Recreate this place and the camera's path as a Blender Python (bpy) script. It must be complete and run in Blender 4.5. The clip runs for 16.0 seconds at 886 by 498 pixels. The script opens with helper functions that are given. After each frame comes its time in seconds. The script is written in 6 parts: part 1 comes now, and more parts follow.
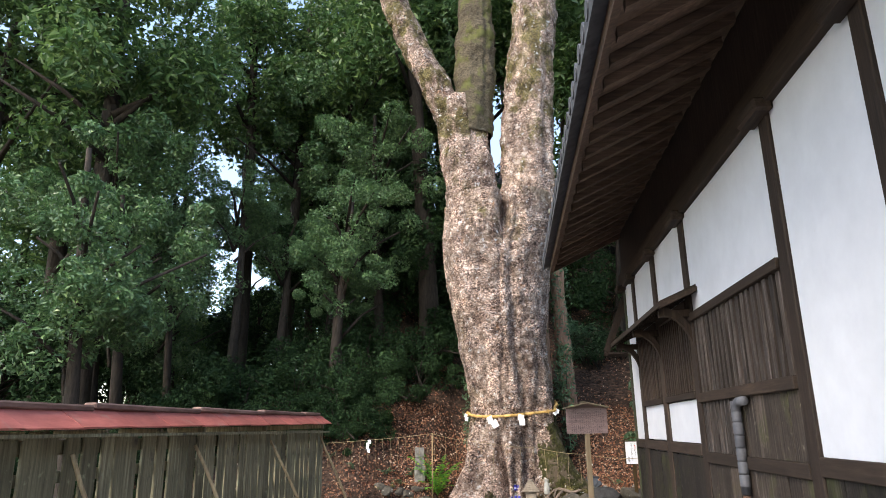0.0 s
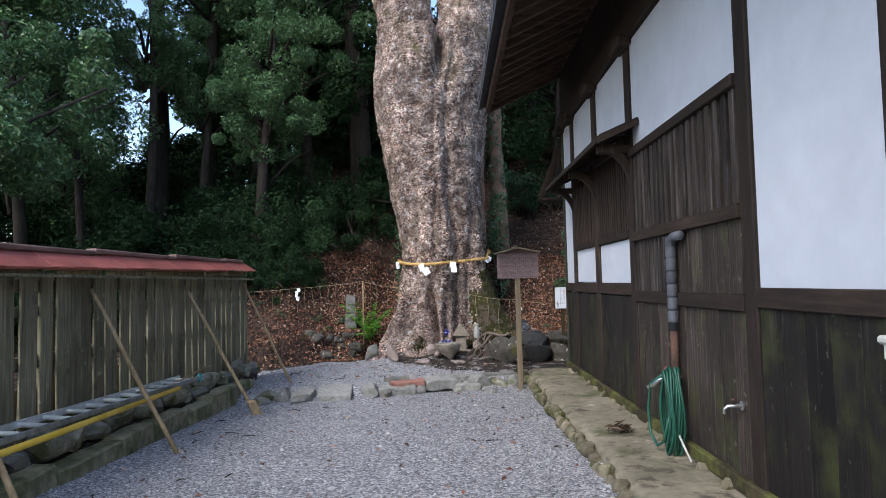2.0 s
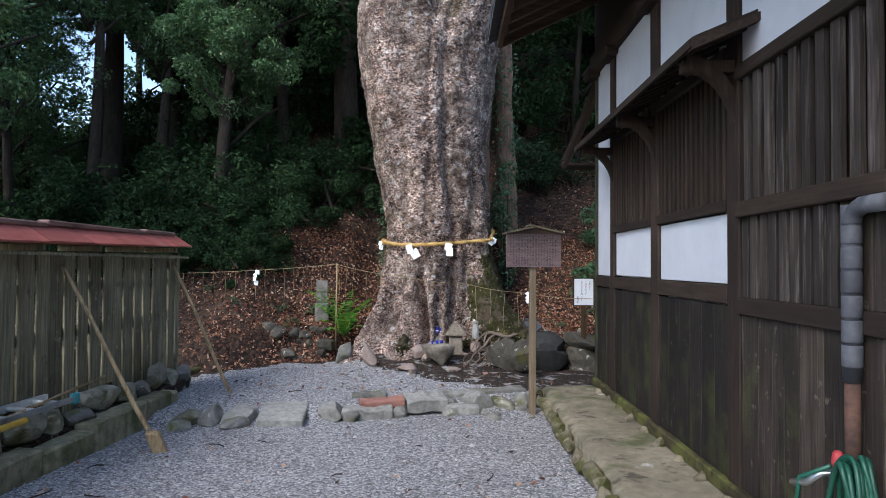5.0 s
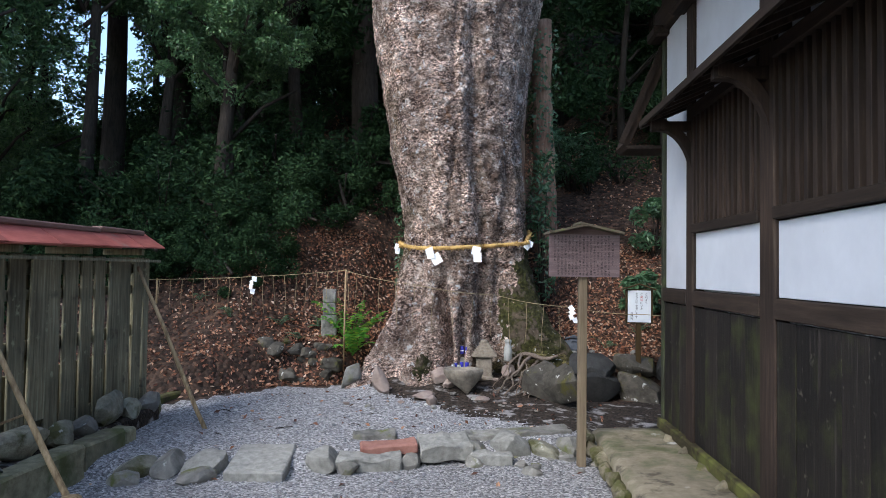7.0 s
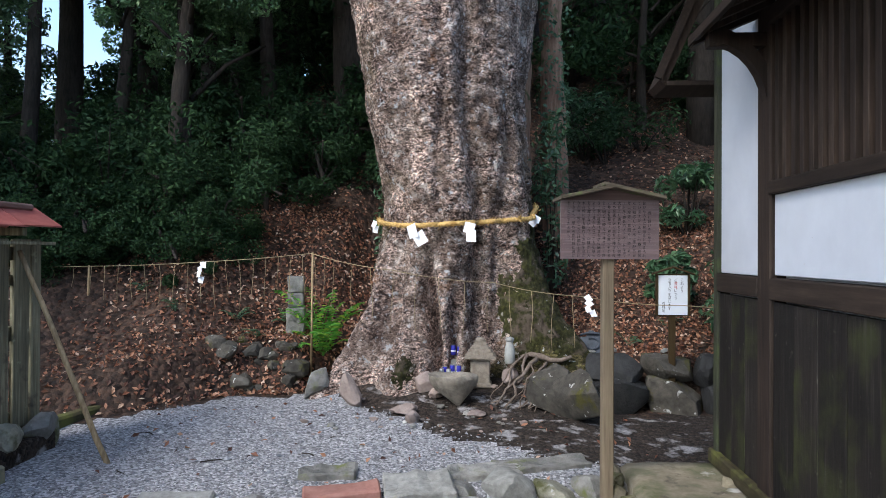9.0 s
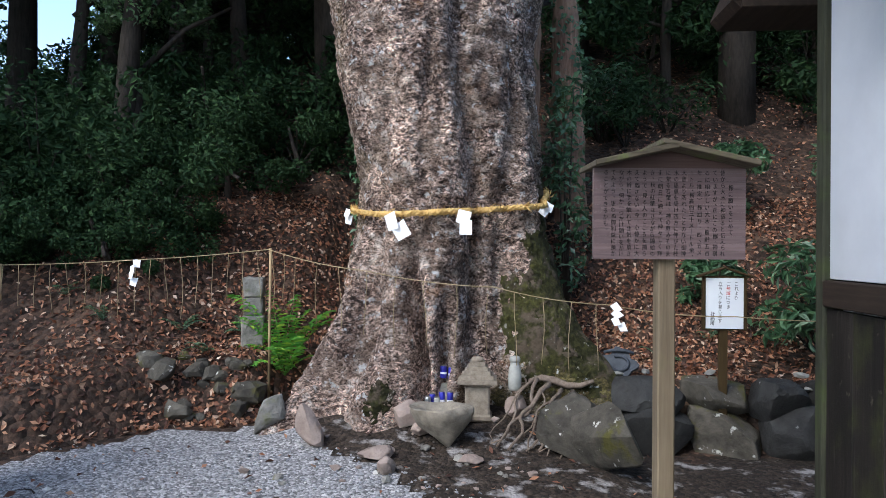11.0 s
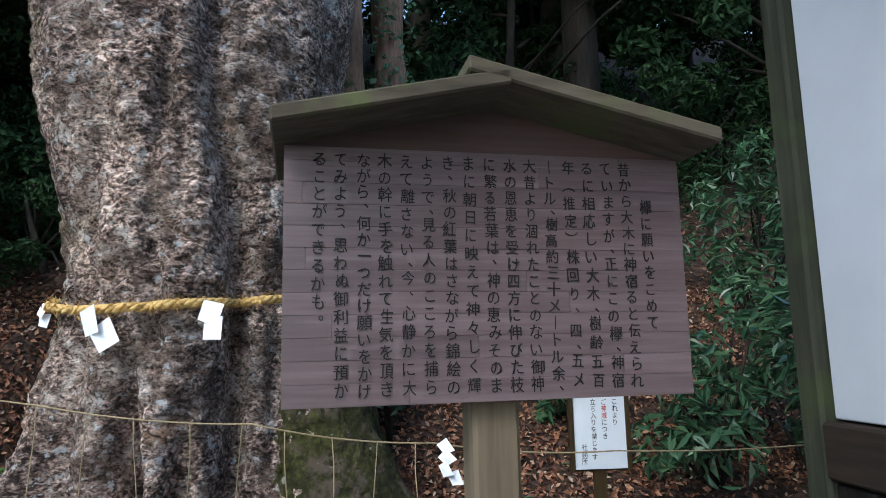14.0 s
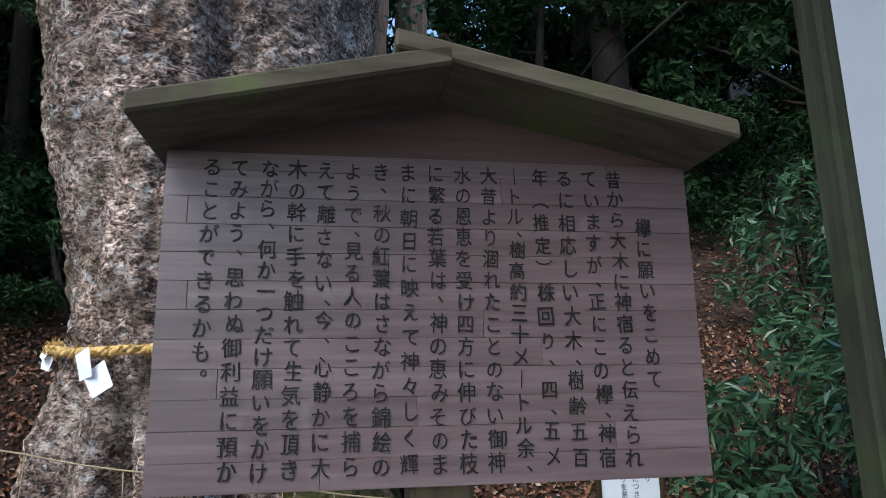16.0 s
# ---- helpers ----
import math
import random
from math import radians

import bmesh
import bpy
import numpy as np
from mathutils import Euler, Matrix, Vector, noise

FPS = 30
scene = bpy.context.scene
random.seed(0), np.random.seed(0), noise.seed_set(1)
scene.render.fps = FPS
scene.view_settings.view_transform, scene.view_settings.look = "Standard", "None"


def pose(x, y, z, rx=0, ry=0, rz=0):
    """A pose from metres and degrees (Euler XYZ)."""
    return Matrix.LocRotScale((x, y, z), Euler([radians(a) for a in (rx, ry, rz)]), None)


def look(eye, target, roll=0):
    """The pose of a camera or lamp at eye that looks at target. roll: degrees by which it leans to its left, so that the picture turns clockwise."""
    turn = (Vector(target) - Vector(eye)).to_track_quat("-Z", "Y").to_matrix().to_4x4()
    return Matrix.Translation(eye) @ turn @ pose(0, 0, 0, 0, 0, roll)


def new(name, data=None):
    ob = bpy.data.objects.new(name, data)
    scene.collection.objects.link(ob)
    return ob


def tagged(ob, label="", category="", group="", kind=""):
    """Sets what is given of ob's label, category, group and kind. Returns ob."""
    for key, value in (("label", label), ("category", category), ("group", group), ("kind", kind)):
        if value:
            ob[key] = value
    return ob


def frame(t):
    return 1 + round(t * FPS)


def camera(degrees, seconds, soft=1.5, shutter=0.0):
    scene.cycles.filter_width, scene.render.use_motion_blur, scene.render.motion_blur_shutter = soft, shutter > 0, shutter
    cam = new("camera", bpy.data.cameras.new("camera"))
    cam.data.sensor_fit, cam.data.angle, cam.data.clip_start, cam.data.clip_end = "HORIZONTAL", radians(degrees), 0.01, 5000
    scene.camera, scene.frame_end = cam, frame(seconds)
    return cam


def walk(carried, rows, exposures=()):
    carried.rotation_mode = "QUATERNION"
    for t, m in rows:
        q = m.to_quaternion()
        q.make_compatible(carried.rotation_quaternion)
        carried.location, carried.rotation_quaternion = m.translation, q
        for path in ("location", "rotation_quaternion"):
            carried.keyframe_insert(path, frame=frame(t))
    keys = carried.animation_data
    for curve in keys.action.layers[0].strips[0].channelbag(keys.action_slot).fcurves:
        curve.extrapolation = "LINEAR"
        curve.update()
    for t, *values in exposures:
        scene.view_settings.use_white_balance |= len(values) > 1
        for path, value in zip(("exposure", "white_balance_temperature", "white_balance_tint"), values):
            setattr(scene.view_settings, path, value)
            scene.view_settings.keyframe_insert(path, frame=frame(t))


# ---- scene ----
cam = camera(67.3, 16.0, soft=0.9)
PATH = [
    (0, (1.616, -0.735, 1.582), (1.428, 1.185, 2.107), -1.0),
    (0.5, (1.654, -0.677, 1.527), (1.479, 1.293, 1.824), -1.1),
    (1, (1.649, -0.64, 1.505), (1.518, 1.344, 1.718), -0.7),
    (1.5, (1.692, -0.413, 1.468), (1.649, 1.583, 1.585), -2.5),
    (2, (1.715, -0.119, 1.455), (1.694, 1.878, 1.557), -1.4),
    (2.5, (1.722, 0.205, 1.445), (1.717, 2.204, 1.491), 1.0),
    (3, (1.72, 0.558, 1.454), (1.739, 2.557, 1.5), -0.2),
    (3.5, (1.728, 0.979, 1.416), (1.77, 2.978, 1.462), -0.7),
    (4, (1.76, 1.422, 1.41), (1.752, 3.422, 1.448), -0.3),
    (4.2, (1.774, 1.591, 1.456), (1.771, 3.59, 1.495), -0.1),
    (6.3, (1.779, 3.275, 1.535), (1.701, 5.272, 1.595), 1.0),
    (6.5, (1.776, 3.386, 1.534), (1.677, 5.383, 1.595), 0.6),
    (7, (1.815, 3.853, 1.537), (1.702, 5.848, 1.601), 0.8),
    (7.5, (1.848, 4.219, 1.535), (1.748, 6.216, 1.595), -0.2),
    (8, (1.89, 4.621, 1.529), (1.72, 6.612, 1.6), 0.3),
    (8.5, (1.909, 5.018, 1.533), (1.749, 7.011, 1.577), -0.1),
    (9, (1.969, 5.443, 1.528), (1.827, 7.438, 1.541), 0.3),
    (9.2, (1.986, 5.563, 1.53), (1.832, 7.557, 1.546), 0.4),
    (11.3, (2.025, 7.072, 1.533), (1.865, 9.065, 1.532), 0.3),
    (11.5, (2.06, 7.203, 1.52), (1.889, 9.195, 1.523), -0.8),
    (12, (2.16, 7.535, 1.526), (1.917, 9.519, 1.597), 0.9),
    (12.5, (2.223, 7.797, 1.52), (2.201, 9.796, 1.594), 1.5),
    (13, (2.32, 8.098, 1.541), (2.526, 10.085, 1.645), 0.6),
    (13.5, (2.454, 8.379, 1.55), (2.606, 10.365, 1.734), 0.5),
    (14, (2.496, 8.609, 1.571), (2.747, 10.571, 1.87), -1.3),
    (14.5, (2.563, 8.721, 1.59), (2.833, 10.679, 1.896), -1.4),
    (15, (2.63, 8.776, 1.601), (2.754, 10.743, 1.942), -1.3),
    (15.5, (2.624, 8.788, 1.6), (2.762, 10.738, 2.025), -0.6),
    (16, (2.642, 8.816, 1.594), (2.781, 10.767, 2.014), -1.0),
]
walk(cam, [(t, look(eye, target, roll)) for t, eye, target, roll in PATH],
     exposures=[(0, 1.92, 7250, 10), (1.2, 1.70, 6500, 12), (2.0, 1.30, 6250, 10), (3.5, 1.25, 6150, 10), (7.2, 1.36, 6150, 8), (11.5, 1.42, 6050, 7), (12.6, 1.36, 5950, 4), (13.4, 1.22, 5900, 2), (16, 1.17, 5850, 4)])

# ---- world and light ----
world = bpy.data.worlds.new("world")
scene.world = world
world.use_nodes = True
wn = world.node_tree
sky = wn.nodes.new("ShaderNodeTexSky")
sky.sky_type = "NISHITA"
sky.sun_disc = False
sky.sun_elevation = radians(45)
sky.sun_rotation = radians(218)
sky.air_density = 1.0
sky.dust_density = 1.5
wn.links.new(sky.outputs[0], wn.nodes["Background"].inputs[0])
wn.nodes["Background"].inputs[1].default_value = 0.15
sun = new("sun", bpy.data.lights.new("sun", "SUN"))
sun.data.energy = 0.8
sun.data.angle = radians(25)
sun.data.color = (1.0, 0.97, 0.93)
sun.matrix_world = look((-14, -9, 27), (1.6, 11, 2))

# ---- material kit ----


def nodes_of(name):
    m = bpy.data.materials.new(name)
    m.use_nodes = True
    nt = m.node_tree
    return m, nt, nt.nodes["Principled BSDF"]


def ramp(nt, fac, stops):
    r = nt.nodes.new("ShaderNodeValToRGB")
    e = r.color_ramp.elements
    while len(e) < len(stops):
        e.new(0.5)
    for el, (p, c) in zip(e, stops):
        el.position, el.color = p, (*c, 1)
    nt.links.new(fac, r.inputs[0])
    return r.outputs[0]


def coords(nt, spread=40.0):
    """Object coordinates in metres, shifted for each object by its own random number."""
    tc = nt.nodes.new("ShaderNodeTexCoord")
    info = nt.nodes.new("ShaderNodeObjectInfo")
    mul = nt.nodes.new("ShaderNodeMath")
    mul.operation = "MULTIPLY"
    mul.inputs[1].default_value = spread
    nt.links.new(info.outputs["Random"], mul.inputs[0])
    add = nt.nodes.new("ShaderNodeVectorMath")
    nt.links.new(tc.outputs["Object"], add.inputs[0])
    nt.links.new(mul.outputs[0], add.inputs[1])
    return add.outputs[0], info.outputs["Random"]


def noise_of(nt, vec, scale, detail=5, stretch=(1, 1, 1), rough=0.6):
    mp = nt.nodes.new("ShaderNodeMapping")
    mp.inputs["Scale"].default_value = stretch
    nt.links.new(vec, mp.inputs[0])
    n = nt.nodes.new("ShaderNodeTexNoise")
    n.inputs["Scale"].default_value, n.inputs["Detail"].default_value = scale, detail
    n.inputs["Roughness"].default_value = rough
    nt.links.new(mp.outputs[0], n.inputs["Vector"])
    return n.outputs[0]


def mixed(nt, fac, a, b, mode="MIX"):
    mx = nt.nodes.new("ShaderNodeMix")
    mx.data_type, mx.blend_type = "RGBA", mode
    for s, v in ((mx.inputs[0], fac), (mx.inputs[6], a), (mx.inputs[7], b)):
        if isinstance(v, (int, float)):
            s.default_value = v
        elif isinstance(v, tuple):
            s.default_value = (*v, 1)
        else:
            nt.links.new(v, s)
    return mx.outputs[2]


def surface(name, stops, scale=8, stretch=(1, 1, 1), rough=0.8, bump=0.4, bump_m=0.01, patches=(), vary=0.25, metal=0.0,
            cells=0.0, spec=0.3, big=1.3, streaks=()):
    """A worn surface: grain over stops, broad light and dark, patches of (colour, scale, low, high), relief."""
    m, nt, b = nodes_of(name)
    vec, rnd = coords(nt)
    grain = noise_of(nt, vec, scale, 8, stretch, 0.65)
    col = ramp(nt, grain, stops)
    if cells:
        v = nt.nodes.new("ShaderNodeTexVoronoi")
        v.inputs["Scale"].default_value = cells
        nt.links.new(vec, v.inputs["Vector"])
        hsv = nt.nodes.new("ShaderNodeSeparateColor")
        nt.links.new(v.outputs["Color"], hsv.inputs[0])
        col = mixed(nt, 1.0, col, ramp(nt, hsv.outputs[0], [(0, (0.35,) * 3), (0.5, (0.85,) * 3), (1, (1.6,) * 3)]), "MULTIPLY")
    broad = noise_of(nt, vec, big, 4)
    col = mixed(nt, 1.0, col, ramp(nt, broad, [(0.3, (1 - vary,) * 3), (0.7, (1 + vary,) * 3)]), "MULTIPLY")
    col = mixed(nt, 1.0, col, ramp(nt, rnd, [(0, (1 - vary * 0.7,) * 3), (1, (1 + vary * 0.7,) * 3)]), "MULTIPLY")
    for c, s, lo, hi in patches:
        f = noise_of(nt, vec, s, 7)
        col = mixed(nt, ramp(nt, f, [(lo, (0, 0, 0)), (hi, (1, 1, 1))]), col, c)
    for c, s, lo, hi in streaks:
        f = noise_of(nt, vec, s, 8, stretch, 0.72)
        col = mixed(nt, ramp(nt, f, [(lo, (0, 0, 0)), (hi, (0.9,) * 3)]), col, c)
    nt.links.new(col, b.inputs["Base Color"])
    b.inputs["Roughness"].default_value = rough
    b.inputs["Metallic"].default_value = metal
    b.inputs["Specular IOR Level"].default_value = spec
    if bump:
        bp = nt.nodes.new("ShaderNodeBump")
        bp.inputs["Strength"].default_value, bp.inputs["Distance"].default_value = bump, bump_m
        nt.links.new(grain, bp.inputs["Height"])
        last = bp
        if cells:
            b2 = nt.nodes.new("ShaderNodeBump")
            b2.invert = True
            b2.inputs["Strength"].default_value, b2.inputs["Distance"].default_value = 0.8, 0.6 / cells
            nt.links.new(v.outputs["Distance"], b2.inputs["Height"])
            nt.links.new(bp.outputs[0], b2.inputs["Normal"])
            last = b2
        nt.links.new(last.outputs[0], b.inputs["Normal"])
    return m


def leafy(name, stops, rough=0.45, glow=0.25, spec=0.4):
    """Leaves, coloured piece by piece, that let some light through."""
    m, nt, b = nodes_of(name)
    g = nt.nodes.new("ShaderNodeNewGeometry")
    col = ramp(nt, g.outputs["Random Per Island"], stops)
    nt.links.new(col, b.inputs["Base Color"])
    b.inputs["Roughness"].default_value, b.inputs["Specular IOR Level"].default_value = rough, spec
    if glow:
        t = nt.nodes.new("ShaderNodeBsdfTranslucent")
        nt.links.new(col, t.inputs[0])
        mx = nt.nodes.new("ShaderNodeMixShader")
        mx.inputs[0].default_value = glow
        nt.links.new(b.outputs[0], mx.inputs[1])
        nt.links.new(t.outputs[0], mx.inputs[2])
        nt.links.new(mx.outputs[0], nt.nodes["Material Output"].inputs[0])
    return m


M_PLASTER = surface("plaster", [(0.3, (0.53, 0.548, 0.594)), (0.7, (0.598, 0.616, 0.660))], 3, rough=0.85, bump=0.15, bump_m=0.004, vary=0.05,
                    patches=[((0.5, 0.49, 0.47), 26, 0.72, 0.76)])
M_DARKWOOD = surface("dark_timber", [(0.25, (0.012, 0.008, 0.006)), (0.55, (0.034, 0.022, 0.016)), (0.8, (0.072, 0.050, 0.036))], 5, (7, 7, 0.5), 0.8, 0.5, 0.004, vary=0.35)
M_BEAMWOOD = surface("dark_beam", [(0.25, (0.012, 0.008, 0.006)), (0.55, (0.032, 0.021, 0.015)), (0.8, (0.061, 0.042, 0.030))], 5, (7, 0.5, 7), 0.8, 0.5, 0.004, vary=0.3)
M_EAVE = surface("eave_timber", [(0.25, (0.040, 0.025, 0.017)), (0.55, (0.105, 0.066, 0.046)), (0.8, (0.20, 0.138, 0.100))], 5, (0.5, 6, 6), 0.8, 0.4, 0.003, vary=0.3)
M_SLAT = surface("slat_timber", [(0.25, (0.014, 0.011, 0.008)), (0.55, (0.038, 0.029, 0.025)), (0.8, (0.077, 0.069, 0.062))], 5, (9, 9, 0.4), 0.8, 0.6, 0.005, vary=0.5,
                 streaks=[((0.150, 0.128, 0.118), 3.0, 0.54, 0.68), ((0.006, 0.004, 0.004), 4.2, 0.56, 0.66)])
M_DOOR = surface("brown_boarding", [(0.25, (0.011, 0.009, 0.006)), (0.5, (0.037, 0.027, 0.021)), (0.8, (0.075, 0.060, 0.048))], 5, (10, 10, 0.4), 0.8, 0.7, 0.006, vary=0.5, patches=[((0.13, 0.115, 0.085), 14, 0.62, 0.70), ((0.055, 0.055, 0.022), 2.4, 0.54, 0.68)],
                 streaks=[((0.135, 0.112, 0.098), 3.2, 0.56, 0.68), ((0.006, 0.004, 0.003), 4.5, 0.57, 0.66)])
M_SKIRT = surface("boarding", [(0.25, (0.006, 0.004, 0.003)), (0.55, (0.014, 0.011, 0.009)), (0.8, (0.033, 0.026, 0.020))], 5, (9, 9, 0.4), 0.8, 0.7, 0.006, vary=0.5, patches=[((0.095, 0.085, 0.065), 16, 0.64, 0.72), ((0.040, 0.044, 0.014), 2.2, 0.52, 0.68)],
                  streaks=[((0.060, 0.050, 0.042), 3.0, 0.57, 0.70)])
M_MOSSWOOD = surface("mossy_sill", [(0.25, (0.022, 0.020, 0.010)), (0.55, (0.059, 0.048, 0.022)), (0.8, (0.099, 0.078, 0.048))], 9, (3, 0.8, 3), 0.9, 0.5, 0.006, vary=0.3,
                     patches=[((0.11, 0.115, 0.03), 4, 0.47, 0.64)])
M_DAMPPOST = surface("damp_post", [(0.25, (0.014, 0.015, 0.009)), (0.55, (0.042, 0.044, 0.028)), (0.8, (0.085, 0.085, 0.058))], 5, (7, 7, 0.5), 0.85, 0.5, 0.004, vary=0.35,
                     patches=[((0.05, 0.065, 0.022), 3, 0.52, 0.68)])
M_FENCE = surface("weathered_board", [(0.25, (0.060, 0.053, 0.034)), (0.5, (0.168, 0.150, 0.094)), (0.8, (0.34, 0.315, 0.21))], 5, (9, 9, 0.4), 0.85, 0.6, 0.005, vary=0.35,
                  patches=[((0.30, 0.30, 0.19), 9, 0.62, 0.72), ((0.05, 0.042, 0.033), 4, 0.6, 0.72)])
M_REDROOF = surface("red_sheet", [(0.3, (0.30, 0.075, 0.06)), (0.7, (0.46, 0.15, 0.12))], 7, (2, 0.6, 2), 0.5, 0.15, 0.003, vary=0.25,
                    patches=[((0.30, 0.22, 0.18), 3.2, 0.6, 0.72)], spec=0.4)
M_BROWNROOF = surface("faded_ridge", [(0.3, (0.13, 0.075, 0.06)), (0.7, (0.27, 0.17, 0.14))], 7, (2, 0.6, 2), 0.6, 0.2, 0.003)
M_POLE = surface("pole_timber", [(0.3, (0.180, 0.119, 0.060)), (0.7, (0.495, 0.364, 0.204))], 8, (5, 5, 0.6), 0.75, 0.4, 0.003)
M_YELLOW = surface("yellow_bamboo", [(0.3, (0.632, 0.396, 0.036)), (0.7, (0.862, 0.605, 0.108))], 6, (1, 1, 1), 0.45, 0.1, 0.002)
M_ALU = surface("aluminium", [(0.3, (0.45, 0.47, 0.47)), (0.7, (0.70, 0.71, 0.70))], 9, rough=0.45, metal=0.6, bump=0.1, bump_m=0.001)
M_RUNG = surface("ladder_rung", [(0.3, (0.50, 0.50, 0.46)), (0.7, (0.68, 0.68, 0.64))], 9, rough=0.5, metal=0.3, bump=0.1, bump_m=0.001)
M_RAIL = surface("ladder_rail", [(0.3, (0.143, 0.152, 0.151)), (0.7, (0.333, 0.347, 0.340))], 9, rough=0.5, metal=0.3, bump=0.1, bump_m=0.001)
M_TEAL = surface("teal_plastic", [(0.3, (0.05, 0.28, 0.30)), (0.7, (0.09, 0.36, 0.38))], 9, rough=0.5, bump=0)
M_GRAVEL = surface("gravel", [(0.3, (0.155, 0.153, 0.158)), (0.7, (0.455, 0.445, 0.446))], 34, rough=0.9, bump=0.9, bump_m=0.014, cells=62, vary=0.12, big=0.7)
M_EARTH = surface("trodden_earth", [(0.3, (0.021, 0.014, 0.010)), (0.7, (0.047, 0.035, 0.026))], 14, rough=0.95, bump=0.7, bump_m=0.02, cells=38, vary=0.2,
                  patches=[((0.33, 0.31, 0.30), 5, 0.55, 0.65)])
M_FLOOR = surface("forest_floor", [(0.3, (0.022, 0.016, 0.012)), (0.55, (0.06, 0.035, 0.023)), (0.8, (0.14, 0.078, 0.05))], 18, rough=0.9, bump=0.9, bump_m=0.03, cells=16, vary=0.35, big=0.6)
M_STONE = surface("field_stone", [(0.3, (0.123, 0.119, 0.106)), (0.7, (0.317, 0.304, 0.273))], 9, rough=0.9, bump=1.0, bump_m=0.035, vary=0.3,
                  patches=[((0.14, 0.15, 0.05), 3.5, 0.56, 0.68), ((0.5, 0.49, 0.45), 12, 0.66, 0.72)])
M_MOSSTONE = surface("mossy_stone", [(0.3, (0.122, 0.117, 0.089)), (0.7, (0.366, 0.351, 0.270))], 9, rough=0.92, bump=1.0, bump_m=0.035, vary=0.3,
                     patches=[((0.085, 0.085, 0.035), 4, 0.54, 0.66), ((0.48, 0.48, 0.44), 9, 0.64, 0.70)])
M_DARKSTONE = surface("dark_stone", [(0.3, (0.014, 0.014, 0.014)), (0.7, (0.044, 0.044, 0.043))], 7, rough=0.85, bump=1.0, bump_m=0.035, vary=0.3,
                      patches=[((0.48, 0.50, 0.48), 5, 0.69, 0.72)])
M_BOULDER = surface("damp_boulder", [(0.3, (0.036, 0.032, 0.026)), (0.7, (0.104, 0.094, 0.076))], 9, rough=0.9, bump=1.0, bump_m=0.035, vary=0.35, patches=[((0.085, 0.08, 0.02), 4, 0.54, 0.64), ((0.50, 0.50, 0.46), 11, 0.63, 0.68)])
M_PINKSTONE = surface("pinkish_stone", [(0.3, (0.204, 0.153, 0.129)), (0.7, (0.391, 0.315, 0.274))], 8, rough=0.9, bump=1.0, bump_m=0.035, vary=0.25)
M_REDSLAB = surface("reddish_slab", [(0.3, (0.23, 0.10, 0.075)), (0.7, (0.40, 0.21, 0.17))], 8, rough=0.9, bump=0.5, bump_m=0.01, vary=0.25)
M_SLAB = surface("grey_slab", [(0.3, (0.187, 0.183, 0.164)), (0.7, (0.359, 0.351, 0.320))], 18, rough=0.9, bump=1.0, bump_m=0.01, vary=0.2)
M_CONCRETE = surface("old_concrete", [(0.3, (0.158, 0.137, 0.095)), (0.7, (0.269, 0.235, 0.171))], 10, rough=0.9, bump=0.4, bump_m=0.008, vary=0.25, big=1.6,
                     patches=[((0.10, 0.105, 0.05), 2.2, 0.50, 0.64), ((0.09, 0.075, 0.055), 5.5, 0.56, 0.66), ((0.50, 0.48, 0.44), 2.0, 0.63, 0.69)])
M_KERB = surface("kerb_concrete", [(0.3, (0.130, 0.120, 0.075)), (0.7, (0.36, 0.33, 0.215))], 9, rough=0.92, bump=0.5, bump_m=0.012, vary=0.3,
                 patches=[((0.10, 0.11, 0.045), 2.8, 0.5, 0.65)])
M_EDGE = surface("mossy_edge_stone", [(0.3, (0.10, 0.085, 0.055)), (0.7, (0.27, 0.235, 0.165))], 12, rough=0.92, bump=0.8, bump_m=0.02, vary=0.4, patches=[((0.085, 0.085, 0.03), 5, 0.5, 0.62)])
M_ROPE = surface("straw_rope", [(0.3, (0.420, 0.252, 0.070)), (0.7, (0.780, 0.541, 0.220))], 60, rough=0.85, bump=0.5, bump_m=0.004, vary=0.15)
M_STRING = surface("straw_string", [(0.3, (0.20, 0.15, 0.08)), (0.7, (0.38, 0.30, 0.18))], 60, rough=0.85, bump=0.2, bump_m=0.002)
M_PAPER = surface("white_paper", [(0.3, (0.78, 0.79, 0.82)), (0.7, (0.86, 0.87, 0.88))], 12, rough=0.7, bump=0.1, bump_m=0.002, vary=0.04)
M_HOSE = surface("green_hose", [(0.3, (0.010, 0.062, 0.041)), (0.7, (0.019, 0.106, 0.067))], 14, rough=0.4, bump=0.05, bump_m=0.001, spec=0.5)
M_PIPE = surface("wrapped_pipe", [(0.3, (0.053, 0.055, 0.065)), (0.7, (0.105, 0.108, 0.122))], 14, rough=0.6, bump=0.3, bump_m=0.003)
M_RUST = surface("rusty_pipe", [(0.3, (0.05, 0.035, 0.03)), (0.7, (0.15, 0.075, 0.05))], 20, rough=0.8, bump=0.3, bump_m=0.002)
M_METAL = surface("dull_chrome", [(0.3, (0.425, 0.425, 0.425)), (0.7, (0.612, 0.612, 0.612))], 20, rough=0.3, metal=0.9, bump=0.05, bump_m=0.001)
M_RED = surface("red_cap", [(0.3, (0.45, 0.05, 0.06)), (0.7, (0.55, 0.08, 0.08))], 20, rough=0.5, bump=0)
M_BOXGREY = surface("ivory_plastic", [(0.3, (0.52, 0.52, 0.47)), (0.7, (0.64, 0.64, 0.58))], 6, rough=0.5, bump=0)
